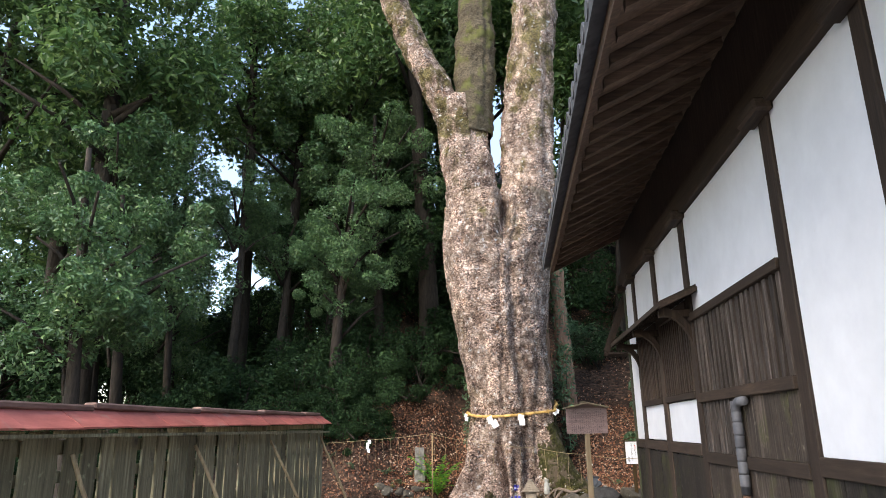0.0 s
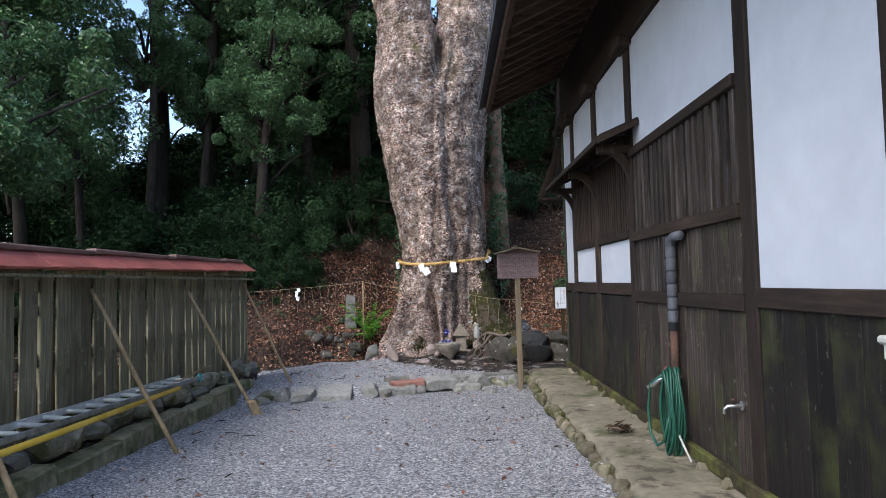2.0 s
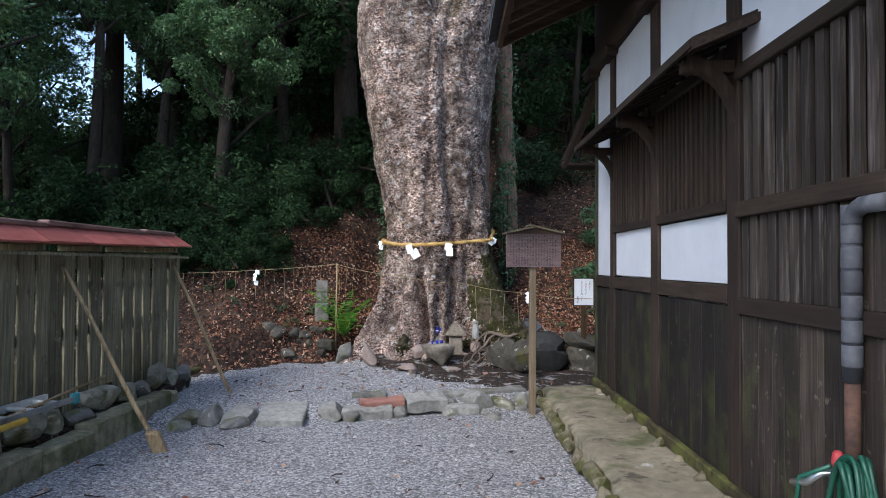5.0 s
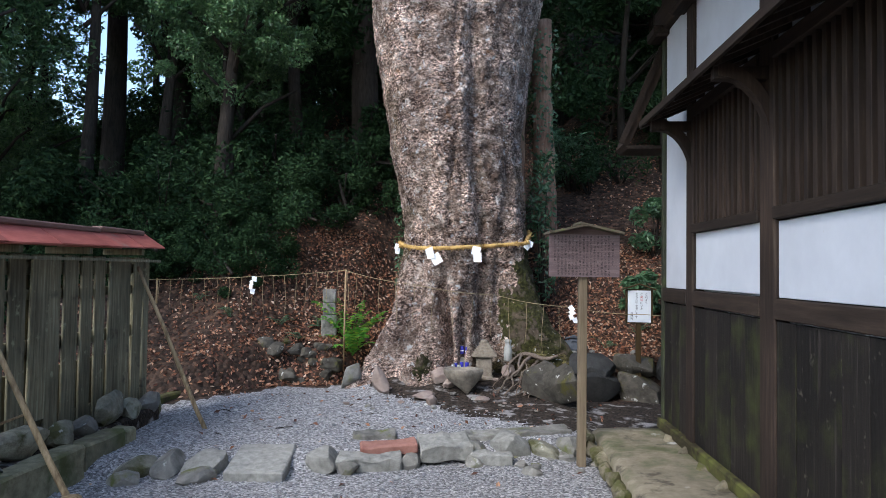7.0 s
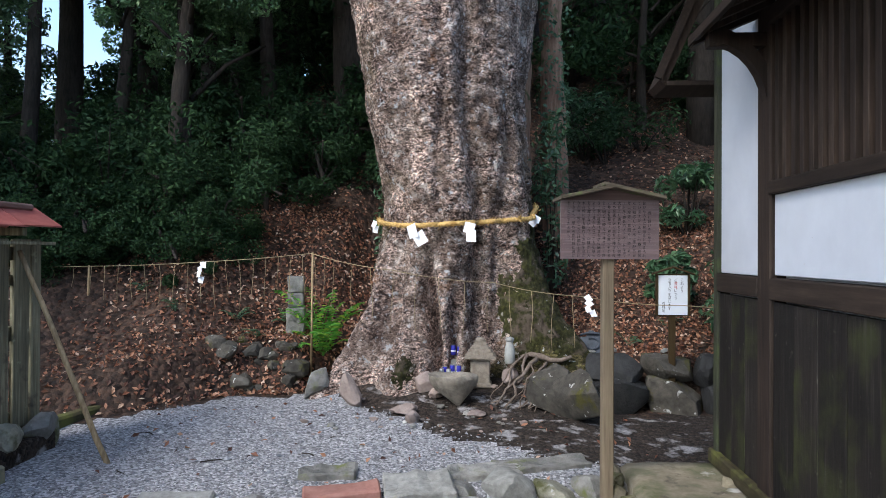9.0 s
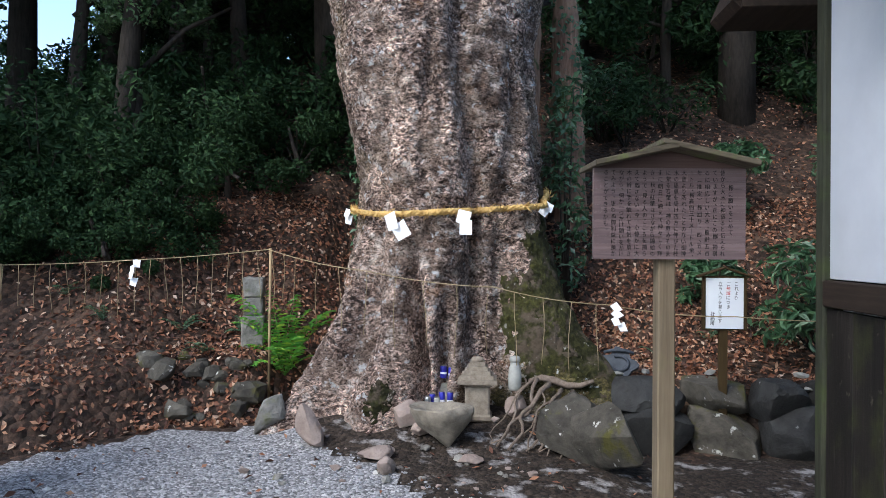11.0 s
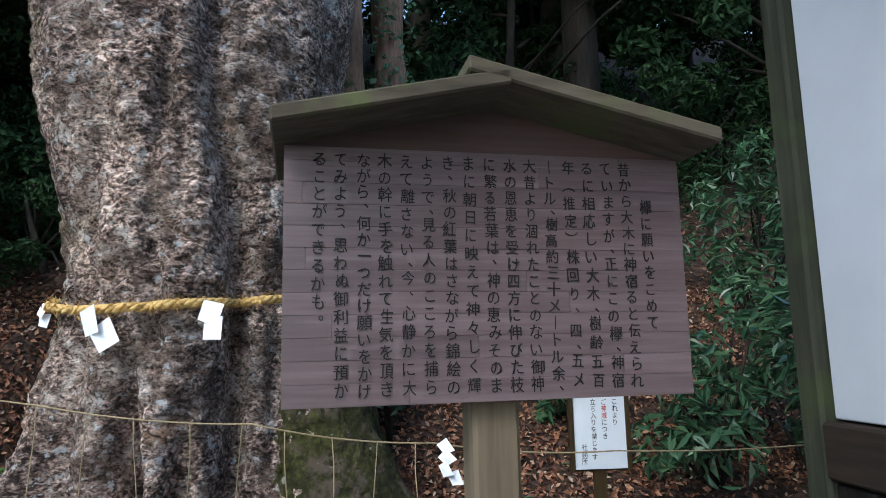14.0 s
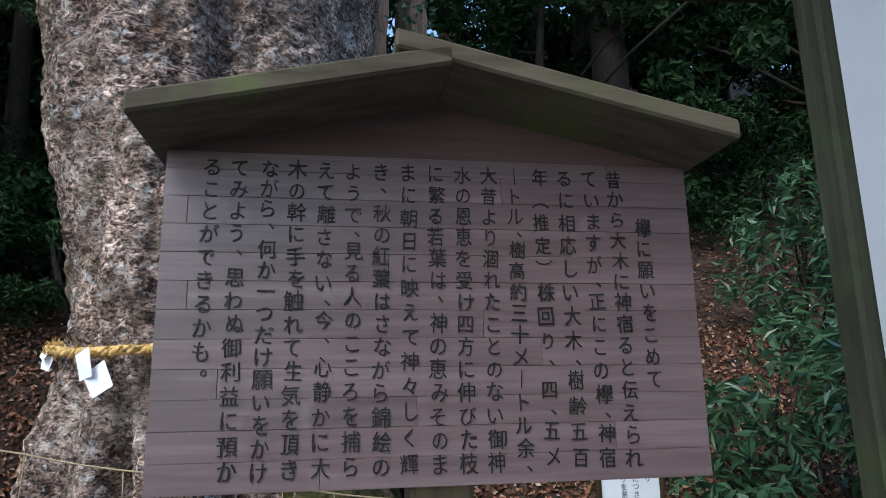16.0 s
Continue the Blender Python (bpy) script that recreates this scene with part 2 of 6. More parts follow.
M_SIGN = surface("sign_board_timber", [(0.25, (0.080, 0.050, 0.051)), (0.5, (0.130, 0.086, 0.088)), (0.72, (0.190, 0.138, 0.142))], 7, (0.5, 8, 11), 0.42, 0.5, 0.0010, vary=0.18, spec=0.75,
                 patches=[((0.20, 0.15, 0.15), 9, 0.62, 0.72), ((0.06, 0.038, 0.036), 5, 0.62, 0.75)])
M_SIGNDARK = surface("sign_gable_timber", [(0.25, (0.07, 0.042, 0.036)), (0.8, (0.15, 0.095, 0.085))], 6, (0.5, 8, 9), 0.55, 0.3, 0.001, vary=0.15)
M_SIGNROOF = surface("weathered_sign_roof", [(0.25, (0.035, 0.028, 0.019)), (0.6, (0.089, 0.074, 0.053)), (0.85, (0.158, 0.139, 0.105))], 10, (0.6, 5, 5), 0.85, 0.6, 0.002, vary=0.3,
                     patches=[((0.10, 0.115, 0.045), 7, 0.55, 0.68)])
M_SIGNPOST = surface("sign_post_timber", [(0.25, (0.129, 0.092, 0.059)), (0.6, (0.232, 0.181, 0.119)), (0.85, (0.318, 0.260, 0.178))], 6, (8, 8, 0.4), 0.8, 0.5, 0.003, vary=0.2,
                     patches=[((0.17, 0.155, 0.075), 3, 0.55, 0.75)])
M_INK = surface("ink", [(0.3, (0.010, 0.009, 0.009)), (0.7, (0.018, 0.016, 0.016))], 30, rough=0.6, bump=0)
M_REDINK = surface("red_ink", [(0.3, (0.55, 0.02, 0.02)), (0.7, (0.65, 0.04, 0.03))], 30, rough=0.6, bump=0)
M_NOTICE = surface("notice_sheet", [(0.3, (0.74, 0.77, 0.82)), (0.7, (0.80, 0.83, 0.86))], 5, rough=0.4, bump=0, vary=0.04)
M_NOTICEWOOD = surface("notice_timber", [(0.3, (0.035, 0.019, 0.005)), (0.7, (0.059, 0.037, 0.011))], 8, (6, 6, 0.6), 0.7, 0.3, 0.002)
M_LANTERN = surface("carved_stone", [(0.3, (0.170, 0.140, 0.106)), (0.7, (0.340, 0.293, 0.234))], 24, rough=0.95, bump=0.6, bump_m=0.006, vary=0.25)
M_TILE = surface("grey_blue_tile", [(0.3, (0.022, 0.027, 0.036)), (0.7, (0.06, 0.07, 0.085))], 14, rough=0.55, bump=0.3, bump_m=0.004, vary=0.2)
M_CANBLUE = surface("blue_can", [(0.3, (0.03, 0.03, 0.32)), (0.7, (0.05, 0.05, 0.42))], 20, rough=0.35, bump=0, metal=0.2, spec=0.5)
M_JAR = surface("glazed_jar", [(0.3, (0.288, 0.288, 0.264)), (0.7, (0.448, 0.448, 0.416))], 14, rough=0.45, bump=0.1, bump_m=0.002)
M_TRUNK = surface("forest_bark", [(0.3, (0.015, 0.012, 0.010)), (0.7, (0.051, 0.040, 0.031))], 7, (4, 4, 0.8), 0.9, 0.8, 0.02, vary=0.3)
M_SNAG = surface("dead_trunk", [(0.3, (0.150, 0.081, 0.053)), (0.7, (0.413, 0.263, 0.188))], 7, (4, 4, 0.6), 0.9, 0.7, 0.02, vary=0.35,
                 patches=[((0.06, 0.09, 0.03), 4, 0.56, 0.66)])
M_ROOT = surface("bare_root", [(0.3, (0.098, 0.070, 0.052)), (0.7, (0.238, 0.189, 0.150))], 14, (3, 3, 3), 0.9, 0.6, 0.006)
M_MOSS = surface("moss", [(0.3, (0.012, 0.013, 0.004)), (0.5, (0.034, 0.033, 0.010)), (0.72, (0.085, 0.082, 0.024))], 24, rough=1.0, bump=1.0, bump_m=0.05, vary=0.45, big=3.5,
                 patches=[((0.105, 0.080, 0.058), 5.5, 0.52, 0.60), ((0.30, 0.28, 0.24), 15, 0.64, 0.69)])
M_LITTER = leafy("fallen_leaf", [(0, (0.045, 0.024, 0.018)), (0.35, (0.13, 0.052, 0.030)), (0.65, (0.30, 0.125, 0.065)), (0.88, (0.44, 0.24, 0.14)), (1, (0.56, 0.44, 0.34))], 0.6, 0.1)
M_LEAF = leafy("evergreen_leaf", [(0, (0.04, 0.085, 0.035)), (0.5, (0.08, 0.165, 0.065)), (0.85, (0.125, 0.23, 0.09)), (1, (0.20, 0.30, 0.12))], 0.38, 0.22, 0.5)
# leaf green taken down, so the colour itself carries the wood's gloom
M_LEAFDARK = leafy("shade_darkened_leaf", [(0, (0.014, 0.032, 0.014)), (0.6, (0.028, 0.06, 0.024)), (1, (0.046, 0.088, 0.032))], 0.65, 0.15, 0.12)
M_LEAFMID = leafy("canopy_leaf", [(0, (0.040, 0.088, 0.030)), (0.6, (0.080, 0.162, 0.052)), (1, (0.16, 0.25, 0.075))], 0.42, 0.35, 0.45)
M_FERN = leafy("fern_leaf", [(0, (0.08, 0.26, 0.04)), (0.6, (0.16, 0.42, 0.06)), (1, (0.38, 0.55, 0.07))], 0.5, 0.35)
M_SHRUB = leafy("shrub_leaf", [(0, (0.035, 0.085, 0.04)), (0.6, (0.07, 0.15, 0.075)), (1, (0.13, 0.23, 0.11))], 0.35, 0.2, 0.5)

# bark of the great tree: flaking grey plates over brown, lichen, ochre and moss
M_BARK, nt, b = nodes_of("flaking_bark")
tc = nt.nodes.new("ShaderNodeTexCoord")
vec = tc.outputs["Object"]
warp = nt.nodes.new("ShaderNodeVectorMath")
wn_ = nt.nodes.new("ShaderNodeTexNoise")
wn_.inputs["Scale"].default_value = 9
nt.links.new(vec, wn_.inputs["Vector"])
warp.operation = "MULTIPLY_ADD"
nt.links.new(wn_.outputs["Color"], warp.inputs[0])
warp.inputs[1].default_value = (0.07, 0.07, 0.07)
nt.links.new(vec, warp.inputs[2])
plate = nt.nodes.new("ShaderNodeTexVoronoi")
mp = nt.nodes.new("ShaderNodeMapping")
mp.inputs["Scale"].default_value = (1, 1, 1.7)
nt.links.new(warp.outputs[0], mp.inputs[0])
plate.inputs["Scale"].default_value = 21
nt.links.new(mp.outputs[0], plate.inputs["Vector"])
sep = nt.nodes.new("ShaderNodeSeparateColor")
nt.links.new(plate.outputs["Color"], sep.inputs[0])
fine = noise_of(nt, warp.outputs[0], 23, 5, (1, 1, 1.8), 0.66)
pits = noise_of(nt, vec, 62, 3, (1, 1, 1.5), 0.6)
col = ramp(nt, fine, [(0.42, (0.022, 0.017, 0.015)), (0.47, (0.15, 0.12, 0.107)), (0.52, (0.325, 0.272, 0.240)), (0.62, (0.68, 0.62, 0.57))])
col = mixed(nt, 1.0, col, ramp(nt, pits, [(0.38, (0.36, 0.33, 0.31)), (0.46, (1.0, 1.0, 1.0)), (0.60, (1.2, 1.18, 1.16))]), "MULTIPLY")
col = mixed(nt, 0.2, col, ramp(nt, sep.outputs[0], [(0.0, (0.09, 0.07, 0.063)), (0.5, (0.27, 0.23, 0.21)), (1, (0.60, 0.57, 0.55))]))
col = mixed(nt, 1.0, col, ramp(nt, noise_of(nt, vec, 2.0, 5, (1, 1, 0.55)), [(0.38, (1.65, 1.54, 1.46)), (0.60, (0.66, 0.60, 0.58))]), "MULTIPLY")
col = mixed(nt, ramp(nt, noise_of(nt, vec, 6.5, 6), [(0.58, (0, 0, 0)), (0.64, (0.8,) * 3)]), col, (0.62, 0.60, 0.57))
col = mixed(nt, ramp(nt, noise_of(nt, vec, 3.4, 6), [(0.63, (0, 0, 0)), (0.70, (0.7,) * 3)]), col, (0.30, 0.165, 0.085))
col = mixed(nt, ramp(nt, noise_of(nt, vec, 0.9, 3), [(0.58, (0, 0, 0)), (0.70, (0.5,) * 3)]), col, (0.16, 0.15, 0.06))
# smoother zones where the plates have dropped off, pale or brown
zone = ramp(nt, noise_of(nt, vec, 3.1, 6, (1, 1, 0.8)), [(0.45, (0, 0, 0)), (0.57, (0.6,) * 3)])
bare = ramp(nt, noise_of(nt, warp.outputs[0], 7.5, 7, (1, 1, 1.2), 0.7), [(0.36, (0.085, 0.060, 0.046)), (0.48, (0.21, 0.165, 0.135)), (0.58, (0.36, 0.31, 0.265)), (0.68, (0.56, 0.525, 0.47))])
col = mixed(nt, zone, col, bare)
# dark cracks between small flakes and pale flecks of lichen over all of it
flake = noise_of(nt, warp.outputs[0], 44, 5, (1, 1, 1.7), 0.7)
col = mixed(nt, 1.0, col, ramp(nt, flake, [(0.40, (0.24, 0.21, 0.19)), (0.475, (1.08, 1.05, 1.02)), (0.60, (1.42, 1.39, 1.36))]), "MULTIPLY")
col = mixed(nt, ramp(nt, noise_of(nt, vec, 19, 7, (1, 1, 1.5), 0.72), [(0.585, (0, 0, 0)), (0.63, (0.75,) * 3)]), col, (0.66, 0.65, 0.62))
# moss: on the damp side of the foot and along the high limbs
xyz = nt.nodes.new("ShaderNodeSeparateXYZ")
nt.links.new(vec, xyz.inputs[0])


def math_of(op, a, c):
    n = nt.nodes.new("ShaderNodeMath")
    n.operation = op
    for q, v in ((n.inputs[0], a), (n.inputs[1], c)):
        if isinstance(v, (int, float)):
            q.default_value = v
        else:
            nt.links.new(v, q)
    return n.outputs[0]


damp = math_of("SUBTRACT", math_of("MULTIPLY", xyz.outputs[0], 0.33), math_of("MULTIPLY", xyz.outputs[2], 0.07))
high = math_of("MINIMUM", math_of("MULTIPLY", math_of("SUBTRACT", xyz.outputs[2], 4.2), 0.045), 0.185)
damp = math_of("ADD", noise_of(nt, vec, 2.6, 7, (1, 1, 0.7)), math_of("MAXIMUM", damp, high))
col = mixed(nt, ramp(nt, damp, [(0.66, (0, 0, 0)), (0.76, (0.85,) * 3)]), col, ramp(nt, fine, [(0.4, (0.035, 0.036, 0.012)), (0.62, (0.17, 0.155, 0.045))]))
broad = noise_of(nt, warp.outputs[0], 4.6, 6, (1, 1, 0.75), 0.62)
col = mixed(nt, 1.0, col, ramp(nt, broad, [(0.36, (0.52, 0.46, 0.45)), (0.48, (0.97, 0.90, 0.88)), (0.62, (1.58, 1.52, 1.52))]), "MULTIPLY")
col = mixed(nt, ramp(nt, noise_of(nt, vec, 10.5, 7, (1, 1, 1.1), 0.7), [(0.60, (0, 0, 0)), (0.635, (0.8,) * 3)]), col, (0.68, 0.69, 0.70))
nt.links.new(col, b.inputs["Base Color"])
b.inputs["Roughness"].default_value = 0.88
b.inputs["Specular IOR Level"].default_value = 0.2
b1 = nt.nodes.new("ShaderNodeBump")
b1.invert = True
b1.inputs["Strength"].default_value, b1.inputs["Distance"].default_value = 0.6, 0.02
nt.links.new(plate.outputs["Distance"], b1.inputs["Height"])
b2 = nt.nodes.new("ShaderNodeBump")
b2.inputs["Strength"].default_value, b2.inputs["Distance"].default_value = 1.0, 0.035
nt.links.new(fine, b2.inputs["Height"])
b3 = nt.nodes.new("ShaderNodeBump")
b3.inputs["Strength"].default_value, b3.inputs["Distance"].default_value = 1.0, 0.03
nt.links.new(flake, b3.inputs["Height"])
nt.links.new(b3.outputs[0], b1.inputs["Normal"])
nt.links.new(b1.outputs[0], b2.inputs["Normal"])
nt.links.new(b2.outputs[0], b.inputs["Normal"])

# ---- mesh kit ----
rng = np.random.default_rng(7)


def thing(name, at=(0, 0, 0), rz=0.0, label="", category="", group="", kind=""):
    ob = new(name)
    ob.matrix_world = pose(*at, 0, 0, rz)
    return tagged(ob, label, category, group, kind)


def as_mesh(name, bm, material, smooth=False):
    me = bpy.data.meshes.new(name)
    bm.to_mesh(me)
    bm.free()
    if material:
        me.materials.append(material)
    if smooth:
        me.shade_smooth()
        if smooth == "hewn":
            me.set_sharp_from_angle(angle=radians(24))
    return me


def part(name, bm, material, parent, label="", smooth=False):
    ob = new(name, as_mesh(name, bm, material, smooth))
    ob.parent = parent
    return tagged(ob, label)


def solo(name, bm, material, at=(0, 0, 0), rz=0.0, label="", category="", group="", kind="", smooth=False):
    ob = new(name, as_mesh(name, bm, material, smooth))
    ob.matrix_world = pose(*at, 0, 0, rz)
    return tagged(ob, label, category, group, kind)


def box(lo, hi, bevel=0.0, bm=None):
    one = bmesh.new()
    bmesh.ops.create_cube(one, size=1)
    for v in one.verts:
        v.co = Vector([(lo[i] + hi[i]) / 2 + v.co[i] * (hi[i] - lo[i]) for i in range(3)])
    if bevel:
        bmesh.ops.bevel(one, geom=one.edges[:], offset=bevel, segments=1, affect="EDGES")
    return joined(one, bm)


def joined(one, bm):
    if bm is None:
        return one
    me = bpy.data.meshes.new("tmp")
    one.to_mesh(me)
    one.free()
    bm.from_mesh(me)
    bpy.data.meshes.remove(me)
    return bm


def tube(points, radii, n=10, bm=None, wobble=0.0, seed=0.0, caps=True):
    """A round bar along points."""
    bm = bm or bmesh.new()
    pts = [Vector(p) for p in points]
    if isinstance(radii, (int, float)):
        radii = [radii] * len(pts)
    rings = []
    side = None
    for i, p in enumerate(pts):
        d = (pts[min(i + 1, len(pts) - 1)] - pts[max(i - 1, 0)]).normalized()
        if side is None:
            side = d.cross(Vector((0, 0, 1)) if abs(d.z) < 0.9 else Vector((1, 0, 0))).normalized()
        side = (side - d * side.dot(d)).normalized()
        up = d.cross(side)
        ring = []
        for k in range(n):
            a = 2 * math.pi * k / n
            r = radii[i]
            if wobble:
                r *= 1 + wobble * noise.noise(Vector((p.x * 3 + seed, p.z * 3 + math.cos(a) * 1.2, p.y * 3 + math.sin(a) * 1.2)))
            ring.append(bm.verts.new(p + (side * math.cos(a) + up * math.sin(a)) * r))
        rings.append(ring)
    for r0, r1 in zip(rings, rings[1:]):
        for k in range(n):
            bm.faces.new((r0[k], r0[(k + 1) % n], r1[(k + 1) % n], r1[k]))
    if caps:
        bm.faces.new(rings[0][::-1])
        bm.faces.new(rings[-1])
    return bm


def lathe(profile, n=20, bm=None, at=(0, 0, 0)):
    bm = bm or bmesh.new()
    rings = [[bm.verts.new((at[0] + r * math.cos(2 * math.pi * k / n), at[1] + r * math.sin(2 * math.pi * k / n), at[2] + z)) for k in range(n)] for r, z in profile]
    for r0, r1 in zip(rings, rings[1:]):
        for k in range(n):
            bm.faces.new((r0[k], r0[(k + 1) % n], r1[(k + 1) % n], r1[k]))
    bm.faces.new(rings[0][::-1])
    bm.faces.new(rings[-1])
    return bm


def rock(size, seed, rough=0.35, sub=3, flat=0.0):
    """A boulder resting on z = 0."""
    bm = bmesh.new()
    bmesh.ops.create_icosphere(bm, subdivisions=sub, radius=0.5)
    off = Vector((seed * 7.3, seed * 3.1, seed * 1.7))
    pick = random.Random(int(seed * 10) + 5)
    planes = [(Vector((pick.gauss(0, 1), pick.gauss(0, 1), pick.gauss(0, 1))).normalized(), pick.uniform(0.26, 0.42)) for _ in range(15)]
    for v in bm.verts:
        p = v.co.copy()
        k = 1 + rough * noise.noise(p * 2.1 + off) + rough * 0.5 * noise.noise(p * 5 + off) + 0.10 * noise.noise(p * 11 + off)
        q = p * k
        for d, lim in planes:
            over = q.dot(d) - lim
            if over > 0:
                q = q - d * over * 0.95
        for ax in range(3):
            lim = 0.40 + 0.05 * noise.noise(off + Vector((ax, p.x * 2, p.y * 2)))
            q[ax] = max(-lim, min(lim, q[ax])) if flat else q[ax]
        v.co = Vector((q.x * size[0], q.y * size[1], q.z * size[2]))
    low = min(v.co.z for v in bm.verts)
    for v in bm.verts:
        v.co.z -= low
    return bm


def leaf_mesh(name, places, normals, size, material, narrow=0.45, spread=0.35, seed=1, ups=None):
    """Many leaves, each a folded diamond of two faces."""
    r = np.random.default_rng(seed)
    n = len(places)
    nor = normals + r.normal(0, spread, (n, 3))
    nor /= np.linalg.norm(nor, axis=1)[:, None] + 1e-9
    t = r.normal(0, 1, (n, 3)) if ups is None else ups + r.normal(0, 0.25, (n, 3))
    t -= nor * (t * nor).sum(1)[:, None]
    t /= np.linalg.norm(t, axis=1)[:, None] + 1e-9
    s = np.cross(nor, t)
    ln = size * r.uniform(0.6, 1.3, (n, 1))
    w = ln * narrow * r.uniform(0.75, 1.2, (n, 1))
    curl = ln * r.uniform(0.02, 0.22, (n, 1))
    v = np.empty((n, 4, 3))
    v[:, 0] = places - t * ln * 0.5 - nor * curl * 0.5
    v[:, 1] = places + s * w * 0.5 + nor * curl * 0.6
    v[:, 2] = places + t * ln * 0.5 - nor * curl * 0.5
    v[:, 3] = places - s * w * 0.5 + nor * curl * 0.6
    base = np.arange(n)[:, None] * 4
    f = np.concatenate([base + np.array([[0, 1, 2]]), base + np.array([[0, 2, 3]])])
    me = bpy.data.meshes.new(name)
    me.from_pydata(v.reshape(-1, 3), [], f.tolist())
    me.materials.append(material)
    return me


# ---- ground ----


def smooth(a, b, x):
    x = min(1.0, max(0.0, (x - a) / (b - a)))
    return x * x * (3 - 2 * x)


def toe(x):
    """Where the bank begins, going away from the yard."""
    t = 12.15
    t -= 1.05 * smooth(-0.4, -1.7, x)
    t -= 1.2 * smooth(-1.7, -4.0, x)
    t += 0.9 * smooth(-0.2, 0.5, x) * (1 - smooth(2.2, 2.7, x))
    return t


def bend(x):
    """The row of stones swings away from the yard in its middle."""
    return 0.20 * smooth(0.3, 1.3, x) * (1 - 0.4 * smooth(1.8, 2.6, x))


def yard(x, y):
    """The trodden ground without the bank: gravel, falling slightly to the row of stones, then the upper level."""
    low = 0.10 - 0.035 * (min(9.2, max(3.5, y)) - 3.5)
    high = 0.02 + 0.05 * smooth(10.2, 11.6, y) + 0.18 * smooth(11.4, 12.3, y) * (1 - smooth(2.3, 2.9, x)) * smooth(0.0, 0.8, x) - 0.08 * smooth(2.6, 3.2, x)
    edge = 8.78 + 0.24 * (x + 0.9) + bend(x)
    k = smooth(edge - 0.05, edge + 0.3, y)
    return low * (1 - k) + high * k


def height(x, y):
    z = yard(x, y)
    d = y - toe(x)
    if d > 0:
        left = smooth(-9, 0.5, x)
        first = 0.48 * smooth(0, 0.55 - 0.33 * smooth(2.5, 2.8, x), d) * (0.35 + 0.65 * smooth(-3.2, -0.7, x))
        steep = 0.12 + 0.54 * left
        z += first + steep * max(0, d - 0.4) * smooth(0, 2.5, d) * (1 if d < 26 else 26 / d + 0.25 * (d - 26) / d)
        z += 0.16 * noise.noise(Vector((x * 0.7, y * 0.7, 0))) * smooth(0.3, 2, d)
    z += 0.012 * noise.noise(Vector((x * 2.3, y * 2.3, 4))) + 0.005 * noise.noise(Vector((x * 9, y * 9, 2)))
    return z


def lines(lo, hi, a, b, step, n):
    near = np.arange(a, b, step)
    out = np.array([i / n for i in range(1, n + 1)]) ** 2.2
    return np.concatenate([(a - out * (a - lo))[::-1], near, b + out * (hi - b)])


gx = lines(-260, 260, -4.0, 6.0, 0.09, 34)
gy = lines(-260, 320, 3.0, 15.0, 0.09, 34)
verts = [(x, y, height(x, y)) for y in gy for x in gx]
nx = len(gx)
faces, slots = [], []
for j in range(len(gy) - 1):
    for i in range(nx - 1):
        faces.append((j * nx + i, j * nx + i + 1, (j + 1) * nx + i + 1, (j + 1) * nx + i))
        x, y = (gx[i] + gx[i + 1]) / 2, (gy[j] + gy[j + 1]) / 2
        w = 0.35 * noise.noise(Vector((x * 1.6, y * 1.6, 7))) + 0.15 * noise.noise(Vector((x * 6, y * 6, 3)))
        if y > toe(x) - 0.15 + w * 0.6 or (x < -1.9 + 0.3 * w and y > -2) or x < -4:
            s = 2
        elif y > 11.3 - 0.72 * (min(2.6, max(-0.2, x)) - 1.2) + w * 0.8:
            s = 1
        else:
            s = 0
        slots.append(s)
me = bpy.data.meshes.new("ground")
me.from_pydata(verts, [], faces)
for m in (M_GRAVEL, M_EARTH, M_FLOOR):
    me.materials.append(m)
me.polygons.foreach_set("material_index", slots)
me.shade_smooth()
tagged(new("ground", me), "grey gravel yard, bare earth and a leaf-strewn wooded bank", "ground", kind="structure")

# loose gravel on the yard
n = 15000
px = rng.uniform(-1.2, 2.8, n)
py = 2.6 + 9.0 * rng.random(n) ** 1.2
keep = [i for i in range(n) if py[i] < 11.4 - 0.72 * (min(2.6, max(-0.2, px[i])) - 1.2) + 0.4 * noise.noise(Vector((px[i] * 2, py[i] * 2, 9)))]
oct_v = np.array([(1, 0, 0), (0, 1, 0), (-1, 0, 0), (0, -1, 0), (0, 0, 0.7), (0, 0, -0.7)])
oct_f = np.array([(0, 1, 4), (1, 2, 4), (2, 3, 4), (3, 0, 4), (1, 0, 5), (2, 1, 5), (3, 2, 5), (0, 3, 5)])
pv, pf = [], []
for c, i in enumerate(keep):
    s = 0.006 + 0.009 * rng.random() ** 2 + (0.014 if rng.random() < 0.01 else 0)
    a = rng.random() * 6.28
    q = oct_v * s * rng.uniform(0.7, 1.3, (6, 3))
    rot = np.array([[math.cos(a), -math.sin(a), 0], [math.sin(a), math.cos(a), 0], [0, 0, 1]])
    pv.append(q @ rot.T + (px[i], py[i], height(px[i], py[i]) + s * 0.3))
    pf.append(oct_f + 6 * c)
me = bpy.data.meshes.new("gravel")
me.from_pydata(np.concatenate(pv), [], np.concatenate(pf).tolist())
M_PEBBLE = leafy("pebble", [(0, (0.13, 0.135, 0.15)), (0.6, (0.28, 0.285, 0.30)), (0.95, (0.42, 0.42, 0.42)), (1, (0.62, 0.61, 0.58))], 0.85, 0)
me.materials.append(M_PEBBLE)
tagged(new("gravel", me), "loose grey crushed gravel over the yard", "gravel", kind="stuff")

